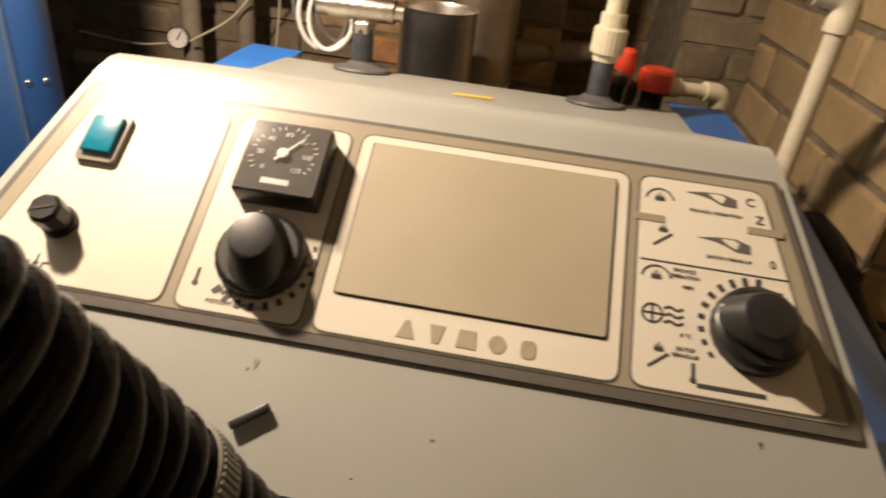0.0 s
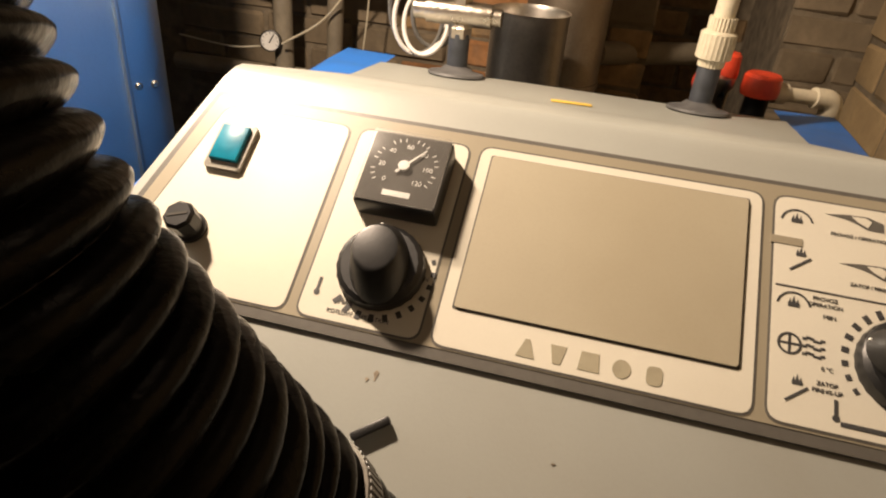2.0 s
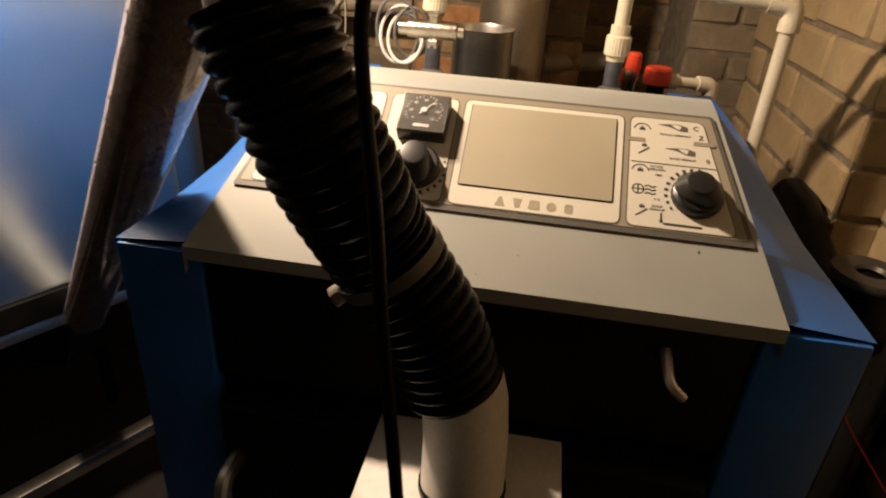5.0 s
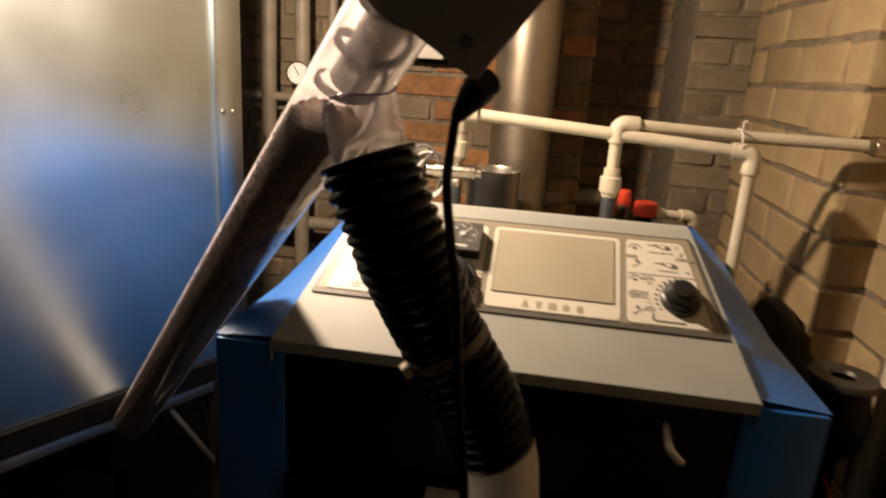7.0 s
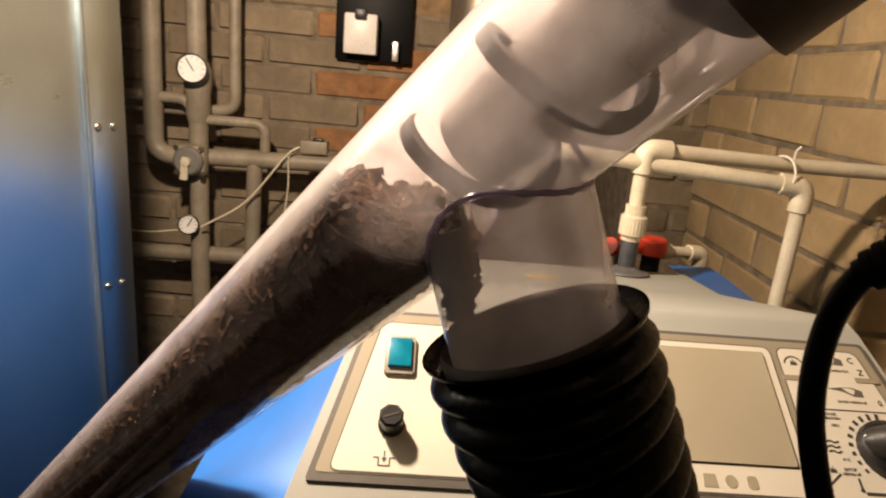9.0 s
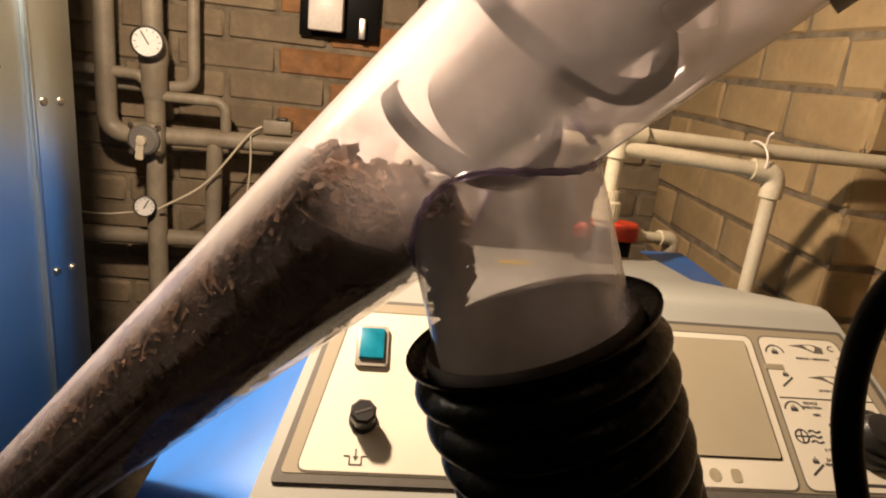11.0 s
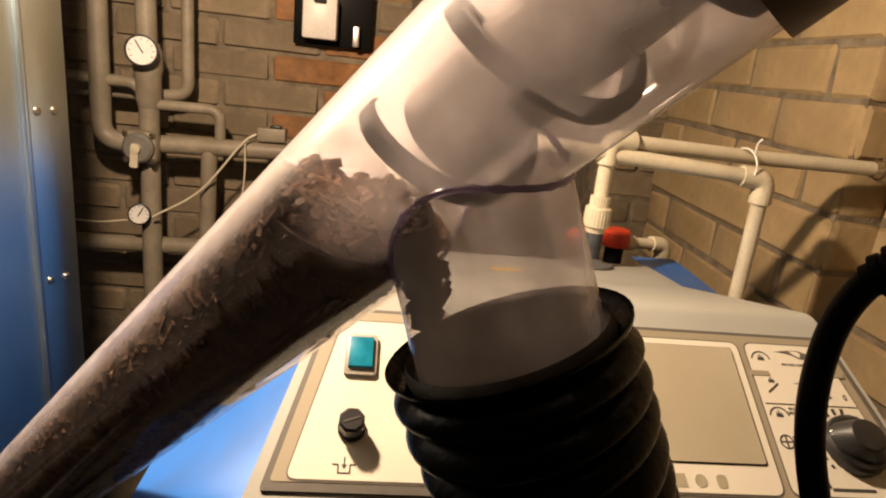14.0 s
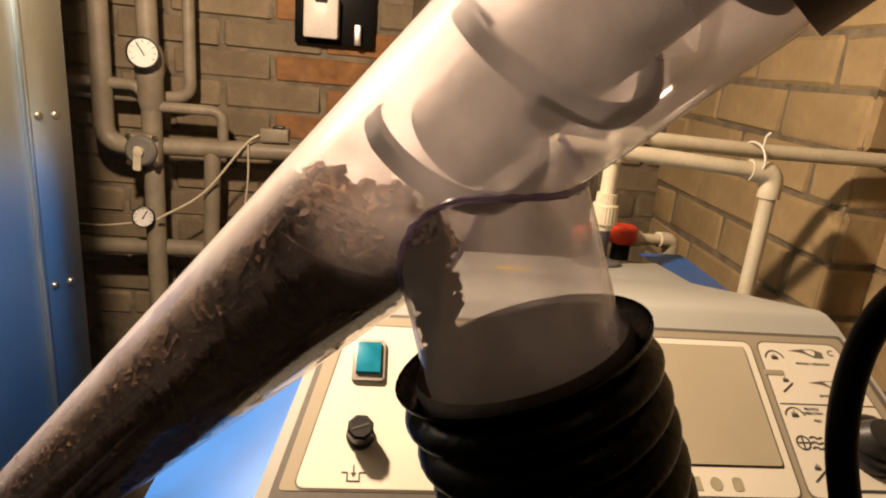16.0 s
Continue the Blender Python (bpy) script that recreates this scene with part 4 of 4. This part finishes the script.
def riser(x, y, top):
    z0 = HOODTOP(y)
    p = thing("riser_pipe", (x, y, z0), "cream plastic riser pipe with a ribbed union on the boiler top", "pipe", "pipes on the boiler")
    m = pose(x, y, z0 + 0.001, -8.0, 0, 0)
    part("grommet", lathe(bmesh.new(), [(0.012, 0.012), (0.016, 0.012), (0.022, 0.007), (0.036, 0.004), (0.038, 0.001), (0.036, 0.0), (0.012, 0.0)], m, 36), M_GROMMET, p, "flat grey rubber grommet")
    part("steel_stub", lathe(bmesh.new(), [(0, -0.02), (0.0135, -0.02), (0.0135, 0.055), (0.011, 0.057), (0, 0.057)], pose(x, y, z0), 24), M_STUB, p, "blue-grey steel stub")
    return p, z0


RX, RY, LX, LY = 0.090, 0.610, -0.217, 0.616
p, z0 = riser(RX, RY, 1.44)
part("union", lathe(bmesh.new(), [(0.0, 0.056), (0.0150, 0.056), (0.0155, 0.064), (0.0205, 0.066), (0.0205, 0.094), (0.018, 0.096), (0.0155, 0.097), (0.0155, 0.112), (0.0, 0.112)], pose(RX, RY, z0), 48, 1, 0.0009), M_PPR, p, "ribbed plastic union nut")
part("pipe", sweep(bmesh.new(), bent([(RX, RY, z0 + 0.11), (RX, RY, 1.444), (0.344, 0.648, 1.434), (0.60, 0.652, 1.434)], 0.012), 0.0118, 18), M_PPR, p)
part("elbow", sweep(bmesh.new(), bent([(RX, RY, 1.408), (RX, RY, 1.444), (RX + 0.037, RY + 0.004, 1.443)], 0.018, 7), 0.0165, 18), M_PPR, p, "moulded elbow")
p, z1 = riser(LX, LY, 1.44)
part("brass_cross", lathe(bmesh.new(), [(0.0, 0.05), (0.015, 0.05), (0.0155, 0.062), (0.0125, 0.066), (0.0125, 0.1), (0.0165, 0.102), (0.0165, 0.118), (0.0, 0.118)], pose(LX, LY, z1), 6), M_BRASS, p, "nickel-plated fitting")
part("ball_valve", sweep(bmesh.new(), [(LX - 0.060, LY, 1.324), (LX - 0.045, LY, 1.324), (LX - 0.044, LY, 1.324), (LX - 0.02, LY, 1.324), (LX + 0.02, LY, 1.324), (LX + 0.04, LY, 1.324), (LX + 0.041, LY, 1.324), (LX + 0.052, LY, 1.324)], [0.012, 0.012, 0.015, 0.0155, 0.0155, 0.015, 0.011, 0.011], 16), M_BRASS, p, "nickel-plated side valve")
part("union", lathe(bmesh.new(), [(0.0, 1.352), (0.0150, 1.352), (0.0205, 1.357), (0.0205, 1.385), (0.016, 1.388), (0.016, 1.402), (0.0, 1.402)], pose(LX, LY, 0), 48, 1, 0.0009), M_PPR, p, "ribbed plastic union nut")
part("pipe", sweep(bmesh.new(), bent([(LX, LY, 1.40), (LX, LY, 1.443), (0.338, 0.600, 1.408), (0.338, 0.600, 0.0)], 0.012), 0.0118, 18), M_PPR, p)
part("elbow", sweep(bmesh.new(), bent([(LX, LY, 1.405), (LX, LY, 1.443), (LX + 0.038, LY - 0.004, 1.441)], 0.018, 7), 0.0165, 18), M_PPR, p, "moulded elbow")
part("elbow", sweep(bmesh.new(), bent([(0.300, 0.603, 1.410), (0.338, 0.600, 1.408), (0.338, 0.600, 1.370)], 0.018, 7), 0.0165, 18), M_PPR, p, "moulded elbow")
bm = sweep(bmesh.new(), [(0.312, 0.624 + 0.038 * math.cos(a), 1.422 + 0.028 * math.sin(a)) for a in (2 * math.pi * k / 20 for k in range(21))], 0.0016, 8, False)
sweep(bm, [(0.312, 0.600, 1.446), (0.310, 0.595, 1.462), (0.314, 0.592, 1.468)], 0.0016, 8)
part("cable_tie", bm, M_WPIPE, p, "knotted white tie")

valve = thing("shutoff_valve", (0.585, 0.652, 1.434), "brass shut-off valve with a red butterfly handle", "valve")
part("body", sweep(bmesh.new(), [(0.548 + 0.062 * k, 0.652, 1.434) for k in (0, 0.2, 0.21, 0.5, 0.79, 0.8, 1.0)], [0.014, 0.016, 0.019, 0.0195, 0.019, 0.016, 0.014], 16), M_BRASS, valve)
part("stem", sweep(bmesh.new(), [(0.590, 0.652, 1.434), (0.590, 0.615, 1.434)], 0.006, 10), M_BRASS, valve)
part("handle", prism(bmesh.new(), rounded([(-0.026, -0.009), (0.026, -0.009), (0.02, 0.009), (-0.02, 0.009)], 0.004), 0.0, 0.006, pose(0.590, 0.615, 1.434, 90, 60, 0)), M_RED, valve, "red butterfly handle")
tall = thing("heating_pipe", (0.603, 0.47, 0.0), "cream painted vertical pipe along the wall", "pipe", "heating pipes")
part("pipe", sweep(bmesh.new(), [(0.603, 0.470, 0.0), (0.603, 0.470, 1.36)], 0.019, 18), M_PPR, tall)
part("elbow", sweep(bmesh.new(), bent([(0.603, 0.470, 1.34), (0.603, 0.470, 1.432), (0.606, 0.640, 1.434)], 0.05, 7), 0.020, 18), M_PPR, tall)
# black bar stands in for a shadow on the wall, with black tie clips
hung = thing("shadow_bar", (0.617, 0.41, 0.0), "thin black bar standing in for a shadow on the brick wall", "pipe")
part("pipe", sweep(bmesh.new(), [(0.612, 0.418, 0.0), (0.612, 0.418, 1.7)], 0.009, 12), M_CABLE, hung)
for z in (0.98, 1.12, 1.34):
    part("clip", box(bmesh.new(), (0.616, 0.418, z), (0.030, 0.026, 0.016), None, 0.003), M_CABLE, hung)
wire = thing("red_wire", (0.5, 0.3, 0.85), "thin red wire hanging beside the boiler", "cable")
part("cord", sweep(bmesh.new(), smooth_path([(0.53, 0.60, 0.97), (0.50, 0.40, 0.872), (0.50, 0.24, 0.850), (0.52, 0.05, 0.845), (0.60, -0.10, 0.86)], 8), 0.0016, 8), M_RED, wire)

# dark pump in the gap between the boiler and the wall
pump = thing("circulation_pump", (0.50, 0.43, 0.0), "black cast circulation pump on a standpipe beside the boiler", "pump")
part("standpipe", sweep(bmesh.new(), [(0.50, 0.43, 0.0), (0.50, 0.43, 0.93)], 0.022, 16), M_BLACK, pump)
part("body", lathe(bmesh.new(), [(0.0, 0.92), (0.034, 0.92), (0.052, 0.945), (0.055, 0.99), (0.047, 1.03), (0.047, 1.052), (0.0, 1.052)], pose(0.50, 0.43, 0), 28), M_BLACK, pump)
part("flange", lathe(bmesh.new(), [(0.020, 1.050), (0.054, 1.050), (0.056, 1.056), (0.054, 1.064), (0.024, 1.064), (0.020, 1.058)], pose(0.50, 0.43, 0), 32), M_CLAMP, pump, "dull round flange")
part("elbow", sweep(bmesh.new(), bent([(0.50, 0.46, 0.985), (0.50, 0.60, 0.985), (0.50, 0.74, 1.04), (0.50, 0.80, 1.04)], 0.06, 6), 0.036, 18), M_BLACK, pump)

# safety group behind the boiler
safety = thing("safety_valve", (0.17, 0.78, 1.20), "brass safety group with two red plastic caps", "valve")
part("body", lathe(bmesh.new(), [(0.0, -0.06), (0.012, -0.06), (0.014, 0.0), (0.018, 0.006), (0.018, 0.020), (0.012, 0.024), (0.0, 0.024)], pose(0.138, 0.775, 1.238), 16), M_BRASS, safety)
part("side_body", lathe(bmesh.new(), [(0.0, -0.07), (0.017, -0.07), (0.017, 0.0), (0.021, 0.002), (0.021, 0.012), (0.0, 0.012)], pose(0.190, 0.770, 1.238), 18), M_CABLE, safety)
part("cap", lathe(bmesh.new(), [(0.0, 0.0), (0.0255, 0.0), (0.0265, 0.010), (0.0255, 0.026), (0.022, 0.030), (0.0, 0.031)], pose(0.190, 0.770, 1.240), 30, 1, 0.0006), M_RED, safety, "orange-red round cap")
part("cap", lathe(bmesh.new(), [(0.0, 0.0), (0.0140, 0.0), (0.0150, 0.008), (0.0135, 0.032), (0.010, 0.036), (0.0, 0.036)], pose(0.142, 0.775, 1.256), 20), M_RED, safety, "small red cap")
part("cap", lathe(bmesh.new(), [(0.0, 0.0), (0.016, 0.0), (0.016, 0.016), (0.0, 0.018)], aim((0.120, 0.775, 1.245), (-0.6, -0.5, 0.3)), 20), M_RED, safety, "small red cap")
drain = thing("drain_pipe", (0.30, 0.80, 1.2), "cream plastic drain pipe with an elbow", "pipe", "pipes on the boiler")
part("pipe", sweep(bmesh.new(), bent([(0.205, 0.775, 1.245), (0.298, 0.80, 1.240), (0.298, 0.80, 0.9)], 0.012), 0.0105, 16), M_PPR, drain)
part("elbow", sweep(bmesh.new(), bent([(0.268, 0.792, 1.242), (0.298, 0.80, 1.240), (0.298, 0.80, 1.208)], 0.016, 7), 0.0148, 16), M_PPR, drain, "moulded elbow")
part("socket", sweep(bmesh.new(), [(0.210, 0.776, 1.245), (0.226, 0.781, 1.244)], 0.0148, 16), M_PPR, drain)

# white leads looped beside the riser
leads = thing("cable_loops", (-0.30, 0.70, 1.25), "grey and white sensor cables coiled in loops", "cable")
for k, (cx, cy, r, mtl) in enumerate(((-0.285, 0.70, 0.036, M_WPIPE), (-0.295, 0.706, 0.040, M_WPIPE), (-0.275, 0.712, 0.034, M_FRAME), (-0.300, 0.70, 0.043, M_FRAME))):
    loop = [(cx + r * 0.9 * math.cos(a), cy + 0.012 * math.sin(a + k), 1.292 + r * (1.2 + 0.06 * k) * math.sin(a) + 0.004 * k) for a in (2 * math.pi * j / 36 * 1.0 + k for j in range(37))]
    part("loop", sweep(bmesh.new(), loop, 0.0032, 8, False), mtl, leads)

# flue and steel vessel
flue = thing("flue_pipe", (-0.118, 1.22, 0.5), "dull stainless flue pipe rising behind the boiler", "flue")
part("pipe", sweep(bmesh.new(), [(-0.118, 1.22, z) for z in (0.4, 1.10, 1.101, 1.115, 1.116, 1.6, CEIL)], [0.087, 0.087, 0.090, 0.090, 0.087, 0.087, 0.087], 40, False), M_FLUE, flue)
vessel = thing("steel_vessel", (-0.163, 0.93, 0.9), "open bright stainless steel vessel behind the boiler", "vessel")
part("wall", lathe(bmesh.new(), [(0.0, 0.95), (0.066, 0.95), (0.066, 1.285), (0.068, 1.290), (0.0655, 1.290), (0.063, 1.283), (0.063, 0.96), (0.0, 0.96)], pose(-0.163, 0.93, 0), 40), M_STEEL, vessel)
part("stand", sweep(bmesh.new(), [(-0.163, 0.93, 0.0), (-0.163, 0.93, 0.95)], 0.03, 12), M_BLACK, vessel)
duct = thing("cross_pipe", (0.0, 1.35, 1.09), "grey pipe running into the wall recess", "pipe", "heating pipes")
part("pipe", sweep(bmesh.new(), [(-0.04, 1.40, 1.14), (0.20, 1.60, 1.13)], 0.028, 18), M_GREYPIPE, duct)

# ---- grey heating pipes on the back wall ----
PY = 1.31


def run_pipe(pts, r, label, bend=0.05):
    t = thing("heating_pipe", pts[0], label, "pipe", "heating pipes")
    part("pipe", sweep(bmesh.new(), bent(pts, bend, 6), r, 18), M_GREYPIPE, t)
    return t


main = run_pipe([(-0.822, PY, 2.0), (-0.818, PY, 1.40), (-0.826, PY, 0.0)], 0.024, "thick grey vertical heating pipe with a flanged valve")
part("neck", lathe(bmesh.new(), [(0.025, 0), (0.030, 0.02), (0.030, 0.07), (0.034, 0.09), (0.034, 0.13), (0.026, 0.15)], pose(-0.818, PY, 1.35), 20), M_GREYPIPE, main)
run_pipe([(-0.925, PY, 2.0), (-0.932, PY, 1.262), (-0.84, PY, 1.258)], 0.024, "grey heating pipe bending into the valve", 0.07)
run_pipe([(-0.80, PY, 1.262), (-0.40, PY, 1.272)], 0.022, "grey horizontal heating pipe")
run_pipe([(-0.676, PY, 1.26), (-0.684, PY, 0.99)], 0.020, "short grey vertical heating pipe")
run_pipe([(-0.80, PY, 1.358), (-0.650, PY, 1.358), (-0.650, PY, 1.27)], 0.013, "thin grey bypass pipe", 0.03)
run_pipe([(-1.15, PY + 0.02, 0.988), (-0.55, PY + 0.02, 0.998)], 0.022, "grey horizontal heating pipe")
run_pipe([(-0.738, PY + 0.05, 2.0), (-0.740, PY + 0.05, 1.385), (-0.80, PY + 0.05, 1.375), (-1.15, PY + 0.05, 1.372)], 0.015, "thin grey heating pipe", 0.03)
run_pipe([(-1.15, PY, 1.408), (-0.845, PY, 1.405), (-0.825, PY, 1.36)], 0.014, "thin grey heating pipe", 0.03)

mix = thing("mixing_valve", (-0.826, PY - 0.03, 1.258), "grey flanged mixing valve with a lever", "valve")
part("body", box(bmesh.new(), (-0.826, PY - 0.028, 1.258), (0.078, 0.045, 0.078), None, 0.012), M_GREYPIPE, mix)
part("cover", lathe(bmesh.new(), [(0.0, 0), (0.036, 0), (0.036, 0.012), (0.030, 0.018), (0.0, 0.018)], aim((-0.826, PY - 0.050, 1.258), (0, -1, 0)), 24), M_FRAME, mix, "round grey cover")
for sx in (-1, 1):
    for sz in (-1, 1):
        part("bolt", lathe(bmesh.new(), [(0.0, 0), (0.007, 0), (0.007, 0.006), (0.0, 0.007)], aim((-0.826 + sx * 0.031, PY - 0.050, 1.258 + sz * 0.031), (0, -1, 0)), 6), M_BRASS, mix)
bm = prism(bmesh.new(), rounded([(-0.008, -0.045), (0.010, -0.045), (0.008, 0.012), (-0.008, 0.012)], 0.004), 0.0, 0.008, pose(-0.828, PY - 0.070, 1.258, 90, 6, 0))
lathe(bm, [(0.0, 0), (0.011, 0), (0.011, 0.012), (0.0, 0.014)], aim((-0.826, PY - 0.068, 1.258), (0, -1, 0)), 16)
part("lever", bm, M_PPR, mix, "pale metal lever")


def gauge(x, y, z, r, angle, label):
    g = thing("pressure_gauge", (x, y, z), label, "gauge", "gauges on the pipes")
    m = aim((x, y, z), (0.25, -1, 0.12))
    part("case", lathe(bmesh.new(), [(0.0, -0.018), (r * 0.9, -0.018), (r, -0.012), (r, 0.004), (r * 0.9, 0.005), (r * 0.88, 0.001), (0.0, 0.001)], m, 28), M_KNOB, g, "black case")
    part("face", lathe(bmesh.new(), [(0.0, 0.0025), (r * 0.87, 0.0025), (r * 0.87, 0.0015)], m, 28), M_MARK, g, "white dial face")
    part("needle", box(bmesh.new(), (0, r * 0.25, 0.0032), (0.003, r * 0.9, 0.0008), m @ pose(0, 0, 0, 0, 0, angle)), M_PRINT, g)
    bm = bmesh.new()
    for k in range(9):
        box(bm, (0, r * 0.72, 0.0030), (0.0014, r * 0.16, 0.0006), m @ pose(0, 0, 0, 0, 0, 120 - 30 * k))
    part("scale", bm, M_PRINT, g, "", False)


gauge(-0.812, PY - 0.055, 1.482, 0.036, 30, "round white-faced pressure gauge on a grey pipe")
gauge(-0.834, PY - 0.045, 1.090, 0.026, -30, "small white-faced thermometer gauge strapped to a pipe")
sensor = thing("pipe_sensor", (-0.522, PY - 0.01, 1.31), "small grey sensor box on a heating pipe", "sensor")
part("case", box(bmesh.new(), (-0.522, PY - 0.005, 1.312), (0.068, 0.040, 0.032), None, 0.003), M_GREYPIPE, sensor)
part("cap", box(bmesh.new(), (-0.512, PY - 0.012, 1.331), (0.026, 0.020, 0.008), None, 0.002), M_KNOB, sensor)
leadw = thing("sensor_lead", (-0.55, PY, 1.3), "thin pale sensor wire strung to the gauge", "cable")
part("wire", sweep(bmesh.new(), smooth_path([(-0.556, PY - 0.03, 1.312), (-0.59, PY - 0.035, 1.285), (-0.69, PY - 0.04, 1.16), (-0.80, PY - 0.05, 1.088)], 8), 0.0028, 8), M_PPR, leadw)
part("wire", sweep(bmesh.new(), smooth_path([(-0.86, PY - 0.05, 1.075), (-0.95, PY - 0.04, 1.062), (-1.10, PY - 0.03, 1.07)], 8), 0.0022, 8), M_PPR, leadw)
part("wire", sweep(bmesh.new(), smooth_path([(-0.583, PY - 0.03, 1.29), (-0.585, PY - 0.025, 1.20), (-0.60, PY - 0.02, 1.08)], 6), 0.0022, 8), M_PPR, leadw)

board = thing("switch_board", (-0.395, WALL_N - 0.02, 1.53), "black wall board with a white breaker box", "switchboard")
part("board", box(bmesh.new(), (-0.395, WALL_N - 0.022, 1.665), (0.20, 0.03, 0.26), None, 0.004), M_CABLE, board)
part("breaker_case", box(bmesh.new(), (-0.425, WALL_N - 0.062, 1.600), (0.085, 0.055, 0.10), None, 0.006), M_WPIPE, board, "white breaker case")
part("lever", box(bmesh.new(), (-0.425, WALL_N - 0.094, 1.648), (0.030, 0.018, 0.026), None, 0.004), M_KNOB, board, "black breaker lever")
part("terminal", box(bmesh.new(), (-0.335, WALL_N - 0.05, 1.565), (0.016, 0.03, 0.05), None, 0.002), M_STEEL, board)

# ---- the single bricks of the walls ----
for wall, me, m in BRICKS:
    ob = new("brick", me)
    ob.parent = wall
    ob.matrix_world = m
